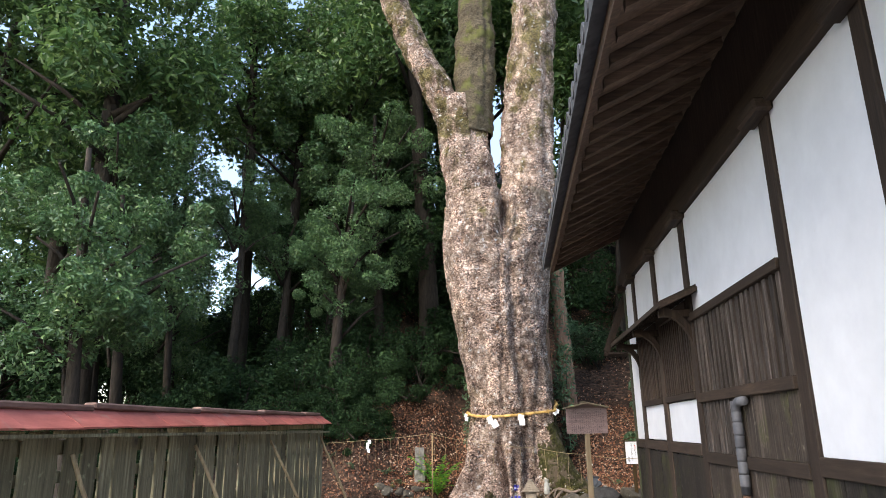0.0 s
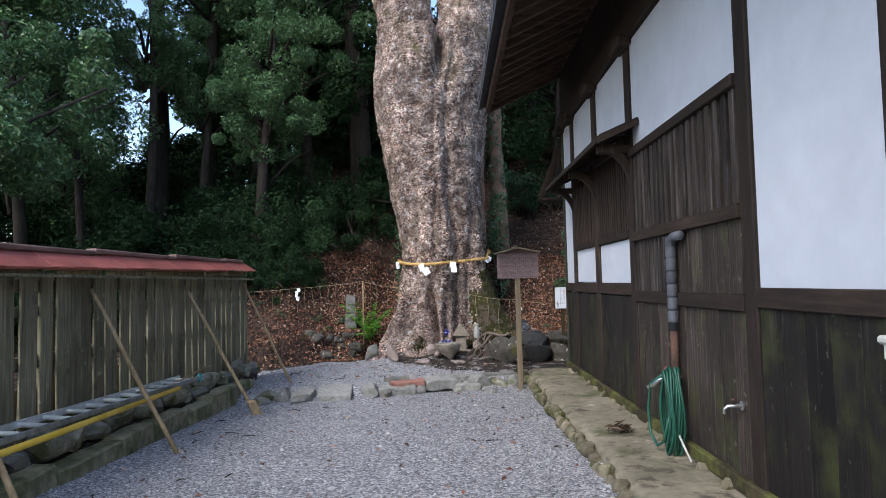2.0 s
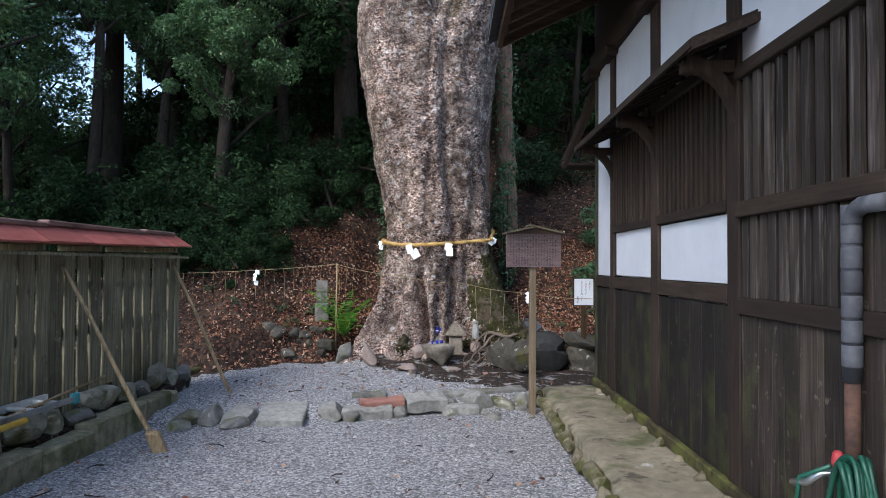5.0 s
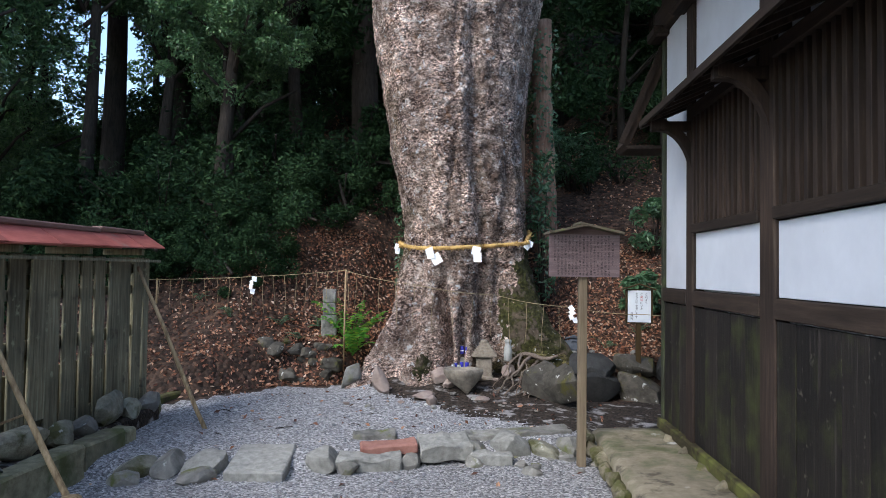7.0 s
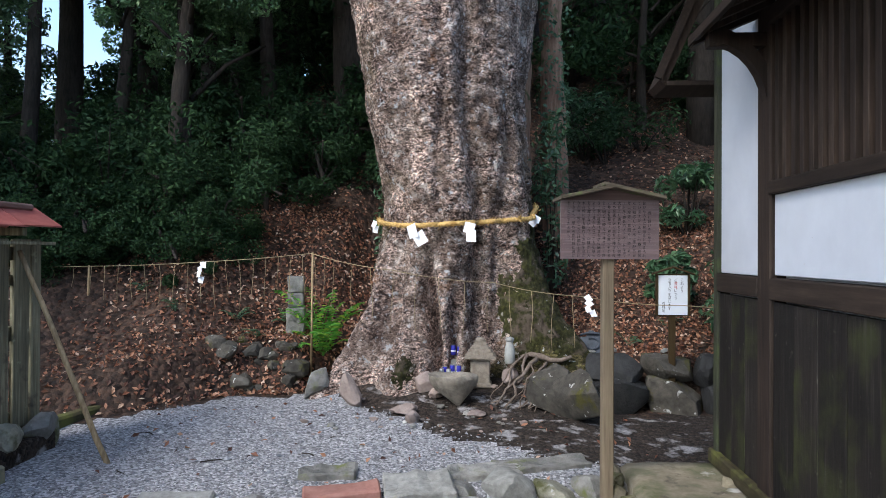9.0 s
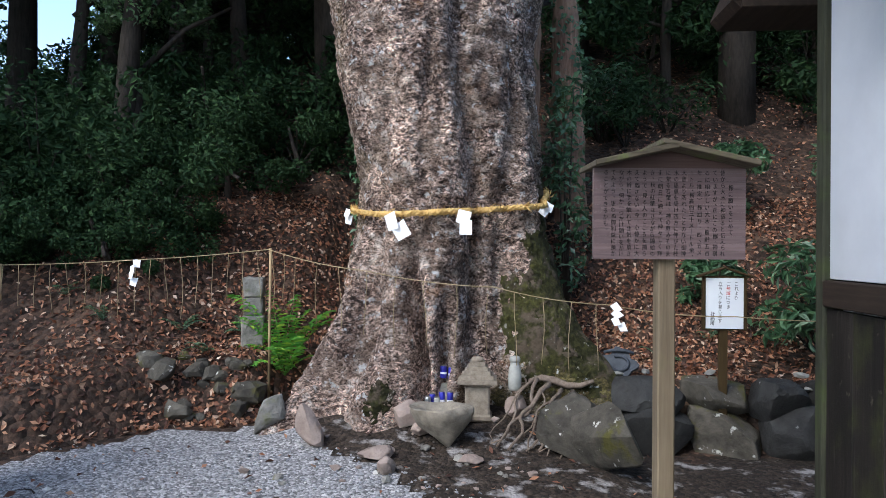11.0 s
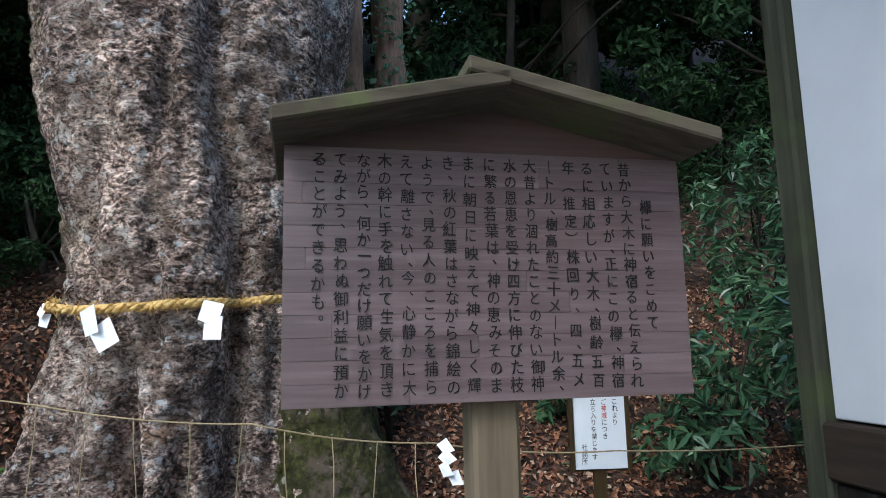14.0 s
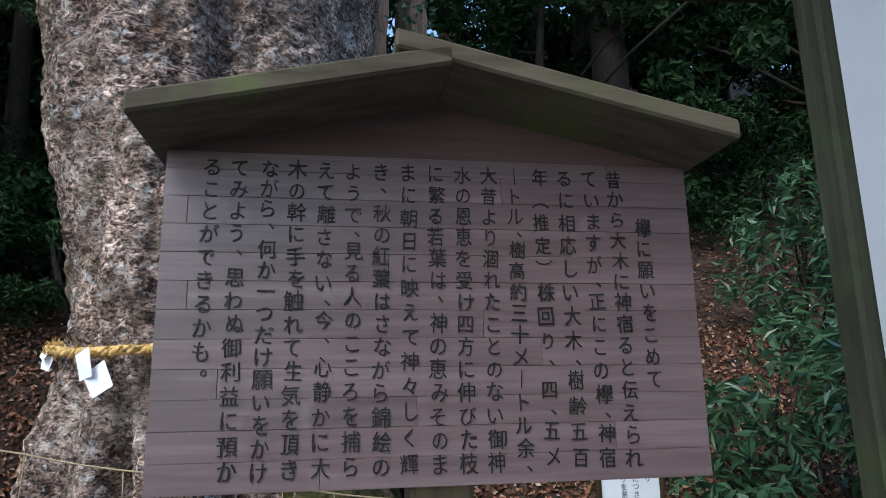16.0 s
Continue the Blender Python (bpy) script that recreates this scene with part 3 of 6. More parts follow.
# fallen leaves on the bank
lp, ln = [], []
while len(lp) < 46000:
    u = rng.random()
    if u < 0.55:
        x, y = rng.uniform(-4.5, 6.5), rng.uniform(10.0, 15.0)
    else:
        x, y = rng.uniform(-9, 11), rng.uniform(10.5, 22)
    d = y - toe(x) + 0.35 * noise.noise(Vector((x * 1.6, y * 1.6, 7)))
    if d < -0.12 and not (x < -1.9 and y > 10.2) and rng.random() > 0.012:
        continue
    if x < -0.9 and rng.random() < min(0.85, 0.35 + 0.25 * (-0.9 - x)):
        continue
    if 3.3 < x and y < 12.3:
        continue
    if noise.noise(Vector((x * 0.9, y * 0.9, 11))) < -0.28 and rng.random() < 0.7:
        continue
    z = height(x, y)
    lp.append((x, y, z + 0.012 + 0.02 * rng.random()))
    ln.append((-(height(x + 0.1, y) - z) * 10, -(height(x, y + 0.1) - z) * 10, 1))
me = leaf_mesh("fallen_leaves", np.array(lp), np.array(ln), 0.054, M_LITTER, 0.55, 0.7, 5)
tagged(new("fallen_leaves", me), "reddish-brown dead leaves lying on the wooded bank", "fallen leaves", kind="stuff")

# ---- great tree ----
TX, TY = 1.62, 12.85
tree = thing("zelkova_tree", (TX, TY, 0.0), 0, "huge old zelkova tree with flaking grey bark and a forked trunk", "tree")

M_LIMBMOSS = surface("mossy_bark", [(0.3, (0.030, 0.024, 0.016)), (0.5, (0.080, 0.065, 0.042)), (0.75, (0.17, 0.145, 0.105))], 22, (1, 1, 1.5), 0.95, 1.0, 0.03, vary=0.4, patches=[((0.10, 0.105, 0.035), 3, 0.5, 0.62)])
# angle (degrees, 0 = +x, 270 = towards the yard), width, reach, height scale of each buttress
BUTTRESS = [(214, 16, 1.02, 0.80), (241, 9, 0.42, 0.6), (262, 8, 0.26, 0.55), (338, 19, 1.05, 0.95), (20, 22, 0.5, 0.6), (75, 25, 0.5, 0.6), (135, 25, 0.6, 0.6), (180, 18, 0.4, 0.5)]


def trunk_radius(a, z):
    deg = math.degrees(a) % 360
    zz = max(0.0, z)
    r = 0.80 + 0.03 * (zz - 2) * (zz > 2) + 0.10 * math.exp(-zz / 0.8)
    for c, w, reach, hs in BUTTRESS:
        dd = (deg - c + 180) % 360 - 180
        r += reach * math.exp(-(dd / w) ** 2) * math.exp(-((zz + 0.05) / hs) ** 1.15)
    # long flutes
    for c, w, deep, lo, hi in ((289, 6, 0.15, 0.9, 9.0), (230, 5, 0.24, -1, 1.5), (252, 4.5, 0.30, -1, 1.7), (274, 4, 0.22, -1, 1.4), (236, 4, 0.05, 1.3, 6), (266, 3, 0.06, 1.6, 5.5), (312, 6, 0.10, -1, 3.6), (203, 4, 0.12, -1, 1.1), (340, 5, 0.08, 0.5, 6.0), (262, 8, 0.04, 2.0, 6)):
        wob = c + 5 * math.sin(zz * 1.3 + c) + 2 * math.sin(zz * 3.7 + c)
        dd = (deg - wob + 180) % 360 - 180
        r -= deep * (1 - 0.45 * smooth(1.4, 2.2, z)) * math.exp(-(dd / w) ** 2) * smooth(lo - 0.4, lo + 0.4, z) * (1 - smooth(hi - 0.9, hi, z))
    dd = (deg - 294 + 180) % 360 - 180
    r -= (0.09 + 0.16 * (1 - smooth(0.7, 1.3, z))) * math.exp(-(dd / 17) ** 2) * (1 - smooth(3, 4.5, z))
    # a swelling over the rope on the yard side
    r += 0.20 * math.exp(-((deg - 216) / 30) ** 2) * smooth(1.9, 3.2, z) * (1 - smooth(5.0, 6.4, z))
    # sides draw apart towards the fork
    r += 0.31 * smooth(2.8, 6.2, z) * abs(math.cos(a)) ** 2
    r -= 0.05 * smooth(2, 6, z) * abs(math.sin(a))
    return r


def bark_relief(p, k=1.0):
    w = p + 0.06 * Vector((noise.noise(p * 8), noise.noise(p * 8 + Vector((5, 0, 0))), 0))
    d, _ = noise.voronoi(Vector((w.x * 11, w.y * 11, w.z * 24)))
    return k * (0.045 * noise.noise(p * 1.7) + 0.028 * noise.noise(p * 4.3) + 0.022 * noise.noise(Vector((p.x * 11, p.y * 11, p.z * 15))) + 0.012 * noise.noise(Vector((p.x * 24, p.y * 24, p.z * 40))) - 0.010 * min(1, d[0] * 1.2) + 0.005)


def trunk_point(a, z, r):
    """The butt is round at the foot and deeper than wide above it, and leans a little to the fence."""
    k = smooth(0.4, 1.6, z)
    cx = -0.05 * k - 0.11 * smooth(1.8, 4.8, z) + 0.09 * smooth(5.0, 6.3, z)
    return Vector((cx + r * math.cos(a), 0.45 * k + r * math.sin(a) * (0.97 + 0.50 * k), z))


NA, NZ = 300, 330
zs = [-0.25 + 6.6 * (j / (NZ - 1)) ** 1.12 for j in range(NZ)]
bm = bmesh.new()
rings = []
for z in zs:
    ring = []
    for i in range(NA):
        a = 2 * math.pi * i / NA
        r = trunk_radius(a, z)
        p = trunk_point(a, z, r)
        r += bark_relief(p)
        # cleft of the fork in front and behind
        c = abs(p.x + 0.02 - 0.05 * (z - 5.4))
        if z > 5.0:
            r -= 0.55 * math.exp(-(c / 0.11) ** 2) * smooth(5.0, 6.2, z)
        ring.append(bm.verts.new(trunk_point(a, z, r)))
    rings.append(ring)
for r0, r1 in zip(rings, rings[1:]):
    for k in range(NA):
        bm.faces.new((r0[k], r0[(k + 1) % NA], r1[(k + 1) % NA], r1[k]))
bm.faces.new(rings[-1])
part("trunk", bm, M_BARK, tree, smooth=True)


def limb(points, radii, n=64, rows=110):
    pts = [Vector(p) for p in points]
    bm = bmesh.new()
    rings = []
    m = len(pts) - 1
    for j in range(rows):
        t = j / (rows - 1) * m
        i = min(int(t), m - 1)
        f = t - i
        p0, p1, p2, p3 = pts[max(i - 1, 0)], pts[i], pts[i + 1], pts[min(i + 2, m)]
        c = 0.5 * ((2 * p1) + (p2 - p0) * f + (2 * p0 - 5 * p1 + 4 * p2 - p3) * f * f + (3 * p1 - p0 - 3 * p2 + p3) * f ** 3)
        r = radii[i] * (1 - f) + radii[i + 1] * f
        ring = []
        for k in range(n):
            a = 2 * math.pi * k / n
            d = Vector((math.cos(a), math.sin(a), 0))
            flute = 1 + 0.11 * noise.noise(Vector((d.x * 1.6 + c.x, d.y * 1.6, c.z * 0.45))) + 0.07 * noise.noise(Vector((d.x * 4, d.y * 4, c.z * 0.6 + c.x)))
            q = c + d * r * flute
            ring.append(bm.verts.new(q + d * bark_relief(q, 1.5)))
        rings.append(ring)
    for r0, r1 in zip(rings, rings[1:]):
        for k in range(n):
            bm.faces.new((r0[k], r0[(k + 1) % n], r1[(k + 1) % n], r1[k]))
    bm.faces.new(rings[-1])
    return bm


part("limb", limb([(-0.55, 0.4, 5.5), (-0.72, 0.4, 6.5), (-0.85, 0.4, 7.9), (-0.92, 0.4, 8.9)], [0.40, 0.60, 0.58, 0.50]), M_BARK, tree, smooth=True)
part("limb", limb([(-0.97, 0.4, 8.2), (-1.43, 0.4, 9.3), (-2.2, 0.5, 11.0), (-2.95, 0.6, 13.4)], [0.42, 0.40, 0.36, 0.28]), M_BARK, tree, smooth=True)
part("limb", limb([(-0.66, 0.35, 8.0), (-0.58, 0.4, 9.4), (-0.50, 0.5, 11.2), (-0.4, 0.6, 13.6)], [0.48, 0.46, 0.42, 0.36]), M_LIMBMOSS, tree, "dark mossy limb", smooth=True)
part("limb", limb([(0.45, 0.38, 5.5), (0.54, 0.38, 6.5), (0.62, 0.4, 8.4), (0.86, 0.4, 10.6), (1.2, 0.5, 13.6)], [0.40, 0.60, 0.58, 0.53, 0.45]), M_BARK, tree, smooth=True)
# healed branch scar: a raised pale ring round a dark hollow
bm = bmesh.new()
bmesh.ops.create_uvsphere(bm, u_segments=28, v_segments=14, radius=0.30)
for v in bm.verts:
    v.co = Vector((v.co.x * 0.95, v.co.y * 0.75, v.co.z * 1.15)) * (1 + 0.18 * noise.noise(v.co * 5))
    if v.co.y < -0.12:
        v.co.y += 0.75 * max(0, 0.17 - math.hypot(v.co.x, v.co.z)) * 1.7
    v.co += Vector((0.86, -0.08, 6.15))
part("branch_scar", bm, M_BARK, tree, "knotted healed branch scar with a dark hollow", smooth=True)
bm = bmesh.new()
rim = [(0.92 + 0.15 * math.cos(a) + 0.02 * math.sin(3 * a), -0.30 - 0.02 * math.sin(2 * a), 6.12 + 0.19 * math.sin(a)) for a in [math.pi * (0.95 + k / 15 * 1.25) for k in range(16)]]
tube(rim, [0.02 + 0.022 * math.sin(math.pi * k / 15) for k in range(16)], 8, bm, 0.3)
M_RIM = surface("bare_wood", [(0.3, (0.36, 0.31, 0.22)), (0.7, (0.62, 0.56, 0.42))], 20, rough=0.9, bump=0.4, bump_m=0.004)
part("scar_rim", bm, M_RIM, tree, "pale bare wood rim", smooth=True)

# moss lying on the shaded side of the butt
for c, w, z0, z1 in ((334, 25, 0.05, 2.05), (320, 15, 0.20, 1.60), (352, 16, 0.3, 2.7), (243, 6, 0.15, 0.60), (168, 10, 1.9, 2.9)):
    bm = bmesh.new()
    na, nz = 40, 60
    grid = []
    for j in range(nz + 1):
        row = []
        for i in range(na + 1):
            u, v = i / na * 2 - 1, j / nz * 2 - 1
            z = (z0 + z1) / 2 + v * (z1 - z0) / 2
            a = radians(c + u * w)
            edge = 1.05 - 1.5 * (u * u + v * v) + 0.6 * noise.noise(Vector((u * 3 + c, v * 3, 1))) + 0.5 * noise.noise(Vector((u * 8 + c, v * 8, 5)))
            r = trunk_radius(a, z)
            p = trunk_point(a, z, r)
            edge += 0.45 * noise.noise(Vector((u * 19 + c, v * 26, 8)))
            r += bark_relief(p) + max(-0.05, min(0.022, (edge - 0.45) * 0.08)) + 0.016 * noise.noise(p * 21)
            row.append(bm.verts.new(trunk_point(a, z, r)))
        grid.append(row)
    for j in range(nz):
        for i in range(na):
            bm.faces.new((grid[j][i], grid[j][i + 1], grid[j + 1][i + 1], grid[j + 1][i]))
    part("moss", bm, M_MOSS, tree, "dark green moss on the bark", smooth=True)


def on_trunk(a, z, out=0.0):
    return Vector((TX, TY, 0)) + trunk_point(a, z, trunk_radius(a, z) + out)


# sacred straw rope round the trunk: two twisted strands
def rope_z(a):
    deg = math.degrees(a) % 360
    return 1.80 + 0.16 * (0.5 + 0.5 * math.cos(a - radians(45))) + 0.14 * math.exp(-((deg - 355 if deg > 180 else deg + 5) / 14) ** 2) + 0.09 * math.exp(-((deg - 195) / 28) ** 2)


rope = thing("straw_rope", (TX, TY, 1.8), 0, "twisted yellow straw rope tied round the great trunk", "rope")
for ph in (0, math.pi * 2 / 3, math.pi * 4 / 3):
    pts = []
    for k in range(421):
        a = 2 * math.pi * k / 420
        c = on_trunk(a, rope_z(a), 0.055) - Vector((TX, TY, 1.8))
        tw = a * 44 + ph
        out = Vector((math.cos(a), math.sin(a), 0))
        pts.append(c + 0.012 * (out * math.cos(tw) + Vector((0, 0, 1)) * math.sin(tw)))
    part("strand", tube(pts, 0.0145, 7, None, 0.25, ph, False), M_ROPE, rope, smooth=True)
fv, ft = [], []
for k in range(1400):
    a = rng.random() * 2 * math.pi
    fv.append(on_trunk(a, rope_z(a), 0.06) + Vector(rng.normal(0, 0.016, 3)) - Vector((TX, TY, 1.8)))
    ft.append((math.cos(a), math.sin(a), 0))
fr = new("straw_fringe", leaf_mesh("straw_fringe", np.array(fv), np.array(ft), 0.06, M_ROPE, 0.06, 0.6, 9))
fr.parent = rope


def shide(at, rz, size=0.13, folds=3, group="paper streamers", tilt=0.0, label="folded white paper streamer hanging from the rope"):
    """Zigzag paper folded in steps."""
    bm = bmesh.new()
    for k in range(folds):
        x0 = 0.35 * size * (k - (folds - 1) / 2) * (1 if k % 2 else -0.4)
        z0 = -k * size * 0.62
        y0 = -0.012 * k
        w, h = size * 0.75, size * 0.8
        q = [Vector((x0 - w / 2, y0, z0)), Vector((x0 + w / 2, y0 - 0.012, z0 + 0.012)), Vector((x0 + w / 2 + 0.01, y0 - 0.028, z0 - h)), Vector((x0 - w / 2 + 0.012, y0 - 0.02, z0 - h * 0.92))]
        turn = Matrix.Rotation(0.5 * math.sin(k * 2.1 + at[0] * 9), 3, "Z") @ Matrix.Rotation(0.28 * math.sin(k * 1.3 + at[0] * 23), 3, "Y")
        q = [turn @ p for p in q]
        q[2] += Vector((0, -0.022, 0.006))
        top = [bm.verts.new(p) for p in q]
        back = [bm.verts.new(p + Vector((0, 0.002, 0))) for p in q]
        bm.faces.new(top[::-1])
        bm.faces.new(back)
        for i in range(4):
            bm.faces.new((top[i], top[(i + 1) % 4], back[(i + 1) % 4], back[i]))
    for v in bm.verts:
        v.co = Matrix.Rotation(tilt, 3, "Y") @ v.co
    return solo("paper_streamer", bm, M_PAPER, at, rz, label, "streamer", group)


for deg, tilt, sz, fo in ((205, 0.5, 0.09, 2), (244, -0.55, 0.17, 2), (283, 0.25, 0.14, 2), (338, 0.6, 0.10, 2)):
    a = radians(deg)
    p = on_trunk(a, rope_z(a), 0.10)
    shide((p.x, p.y, p.z - 0.005), (deg - 270) * 0.35, sz, fo, tilt=tilt)

# ---- east building: white plaster and dark timber ----
WX = 3.478
wall = thing("wall_east", (WX, 0, 0), 0, "white plastered wall with dark timber posts and boarding", "wall", kind="structure")
POSTS = [(9.925, 10.0), (9.10, 9.27), (7.67, 7.87), (6.17, 6.34), (3.70, 3.86), (2.40, 2.53), (0.60, 0.74), (-1.3, -1.16), (-3.3, -3.16)]


def wpart(name, lo, hi, material, bevel=0.004, label=""):
    return part(name, box(lo, hi, bevel), material, wall, label)


wpart("wall_core", (0.06, -3.3, 0.0), (0.26, 10.06, 4.5), M_PLASTER, 0)
for y0, y1 in POSTS:
    wpart("post", (-0.025, y0, 0.2), (0.08, y1, 3.72), M_DAMPPOST if y0 > 9.5 else M_DARKWOOD, 0.008)
bays = [(POSTS[i + 1][1], POSTS[i][0]) for i in range(len(POSTS) - 1)]
# plaster fields: y0, y1, z0, z1
for y0, y1, z0, z1 in [(9.27, 9.92, 1.41, 3.72), (7.87, 9.10, 1.42, 1.85), (6.34, 7.67, 1.41, 1.84), (7.87, 9.10, 2.85, 3.72), (6.34, 7.67, 2.85, 3.72), (3.86, 6.17, 2.68, 3.72),
                       (2.53, 3.70, 1.37, 3.72), (0.74, 2.40, 1.37, 3.72), (-1.16, 0.60, 1.37, 3.72), (-3.16, -1.3, 1.37, 3.72)]:
    wpart("plaster_panel", (0.0, y0, z0), (0.058, y1, z1), M_PLASTER, 0.003)
# dado rail and sill
for y0, y1 in bays:
    if (y0, y1) == (3.86, 6.17):
        continue
    z = 1.37 if y0 < 4 else 1.39
    wpart("dado_rail", (-0.03, y0, z - 0.10), (0.07, y1, z + 0.015), M_BEAMWOOD, 0.006)
sill = box((-0.055, -3.3, 0.15), (0.06, 3.9, 0.245), 0.012)
part("sill", sill, M_MOSSWOOD, wall, "damp mossy timber sill")
part("sill", box((-0.052, 3.905, 0.145), (0.06, 10.03, 0.24), 0.012), M_MOSSWOOD, wall, "damp mossy timber sill")


def boards(y0, y1, z0, z1, w, x=0.0, thick=0.022, material=M_SKIRT, name="board", gap=0.004, jit=0.006):
    n = max(1, round((y1 - y0) / w))
    step = (y1 - y0) / n
    base = as_mesh(name, box((-thick / 2, 0, 0), (thick / 2, step - gap, z1 - z0), 0.003), material)
    for k in range(n):
        ob = new(name, base)
        ob.parent = wall
        ob.location = (x + rng.uniform(-jit, jit) * 0.6, y0 + k * step + gap / 2, z0)


for y0, y1 in bays:
    if (y0, y1) == (3.86, 6.17):
        continue
    boards(y0, y1, 0.24, 1.28, 0.23, 0.0, material=M_SKIRT)
# the boarded bay: slats above, boards below, with rails
boards(3.86, 6.17, 0.24, 1.24, 0.21, 0.0, material=M_DOOR)
wpart("rail", (-0.035, 3.86, 1.24), (0.05, 6.17, 1.34), M_BEAMWOOD, 0.006)
boards(3.86, 5.2, 1.34, 1.80, 0.22, 0.0, material=M_DOOR)
boards(5.2, 6.17, 1.34, 1.80, 0.11, -0.005, material=M_SLAT, gap=0.03)
wpart("backing", (0.03, 3.86, 1.34), (0.055, 6.17, 2.62), M_DARKWOOD, 0)
wpart("rail", (-0.05, 3.86, 1.80), (0.05, 6.17, 1.89), M_BEAMWOOD, 0.006)
boards(3.88, 6.15, 1.89, 2.60, 0.125, -0.005, 0.03, M_SLAT, "slat", 0.055)
wpart("lintel", (-0.05, 3.86, 2.60), (0.055, 6.17, 2.68), M_BEAMWOOD, 0.006)
# latticed openings under the hood
for y0, y1 in ((7.87, 9.10), (6.34, 7.67)):
    wpart("rail", (-0.04, y0, 1.85), (0.05, y1, 1.92), M_BEAMWOOD, 0.006)
    wpart("backing", (0.03, y0, 1.92), (0.055, y1, 2.85), M_DARKWOOD, 0)
    boards(y0 + 0.02, y1 - 0.02, 1.92, 2.76, 0.095, 0.0, 0.035, M_DARKWOOD, "lattice_bar", 0.05)
    wpart("lintel", (-0.04, y0, 2.76), (0.05, y1, 2.85), M_BEAMWOOD, 0.006)
wpart("frieze", (-0.012, -3.3, 3.962), (0.058, 10.06, 4.62), M_DARKWOOD, 0)
# wall plate under the eaves
wpart("wall_plate", (-0.06, -3.4, 3.72), (0.10, 10.12, 3.96), M_BEAMWOOD, 0.01)
for y0, y1 in POSTS:
    wpart("bracket", (-0.14, y0 - 0.10, 3.66), (0.0, y1 + 0.10, 3.76), M_BEAMWOOD, 0.02)

# north end wall and the plain closing walls of the house
part("end_wall", box((0.262, 9.86, 0.0), (6.5, 10.06, 4.5)), M_PLASTER, wall)
for x0 in (1.6, 3.2):
    part("post", box((x0, 10.062, 0.2), (x0 + 0.16, 10.11, 4.0), 0.006), M_DARKWOOD, wall)
part("end_boarding", box((0.27, 10.064, 0.2), (1.6, 10.09, 1.38), 0.004), M_SKIRT, wall)
tagged(solo("wall_south", box((WX + 0.262, -3.3, 0), (WX + 6.5, -3.1, 4.5)), M_PLASTER), "plain white plastered end wall", "wall", kind="structure")

tagged(solo("wall_far_east", box((WX + 6.503, -3.3, 0), (WX + 6.7, 10.06, 4.5)), M_PLASTER), "plain white plastered rear wall", "wall", kind="structure")

# main roof: eaves boarding, rafters, fascia, tiles' edge
roof = thing("main_roof", (0, 0, 0), 0, "broad dark tiled roof with exposed rafters under deep eaves", "roof", kind="structure")
EX, EZ, RZ = 2.31, 4.02, 4.62
Y0, Y1 = -3.9, 9.85


def eave_z(x):
    return EZ + (RZ - EZ) * (x - EX) / (WX + 0.1 - EX)


def slab_xz(x0, x1, y0, y1, lift, thick):
    """A sloping slab that follows the eave's fall."""
    bm = bmesh.new()
    v = [bm.verts.new((x, y, eave_z(x) + lift + t)) for t in (0, thick) for y in (y0, y1) for x in (x0, x1)]
    for f in ((0, 2, 3, 1), (4, 5, 7, 6), (0, 1, 5, 4), (1, 3, 7, 5), (3, 2, 6, 7), (2, 0, 4, 6)):
        bm.faces.new([v[i] for i in f])
    return bm


part("eave_boarding", slab_xz(EX + 0.02, WX + 0.12, Y0, Y1, 0.075, 0.025), M_EAVE, roof)
raft = as_mesh("rafter", slab_xz(EX + 0.10, WX - 0.05, 0, 0.075, -0.01, 0.082), M_EAVE)
y = Y0 + 0.2
while y < Y1 - 0.1:
    ob = new("rafter", raft)
    ob.parent = roof
    ob.location = (0, y, 0)
    y += 0.33
part("fascia", slab_xz(EX, EX + 0.06, Y0, Y1, -0.03, 0.12), M_EAVE, roof, "reddish-brown eave fascia board")
part("fascia", slab_xz(EX + 0.03, WX, Y1 + 0.003, Y1 + 0.06, -0.03, 0.14), M_EAVE, roof, "reddish-brown barge board")
M_ROOFTILE = surface("roof_tile", [(0.3, (0.035, 0.038, 0.045)), (0.7, (0.10, 0.105, 0.115))], 10, rough=0.6, bump=0.3, bump_m=0.004)
part("roof_slope", slab_xz(EX - 0.10, WX + 3.2, Y0 - 0.1, Y1 + 0.16, 0.115, 0.14), M_ROOFTILE, roof, "dark grey roof covering")
tile = lathe([(0.075, 0), (0.075, 0.05)], 12)
for v in tile.verts:
    v.co = Vector((v.co.z - 0.11, v.co.x, v.co.y))
tile_me = as_mesh("eave_tile", tile, M_ROOFTILE)
y = Y0
while y < Y1 + 0.1:
    ob = new("eave_tile", tile_me)
    ob.parent = roof
    ob.location = (EX, y, EZ + 0.19)
    y += 0.27
part("roof_slope", box((WX + 3.2, Y0 - 0.1, eave_z(WX + 3.2) - 0.2), (WX + 6.8, Y1 + 0.16, eave_z(WX + 3.2) + 0.25)), M_ROOFTILE, roof, "dark grey roof covering")

# hood over the latticed windows, on curved brackets
hood = thing("window_hood", (WX, 0, 0), 0, "small dark timber hood on curved brackets over the lattice windows", "hood", kind="structure")


def hood_slab(y0, y1, x0, z0, x1, z1, thick):
    bm = bmesh.new()
    v = [bm.verts.new((x, y, z + t)) for t in (0, thick) for y in (y0, y1) for x, z in ((x0, z0), (x1, z1))]
    for f in ((0, 1, 3, 2), (4, 6, 7, 5), (0, 4, 5, 1), (1, 5, 7, 3), (3, 7, 6, 2), (2, 6, 4, 0)):
        bm.faces.new([v[i] for i in f])
    return bm


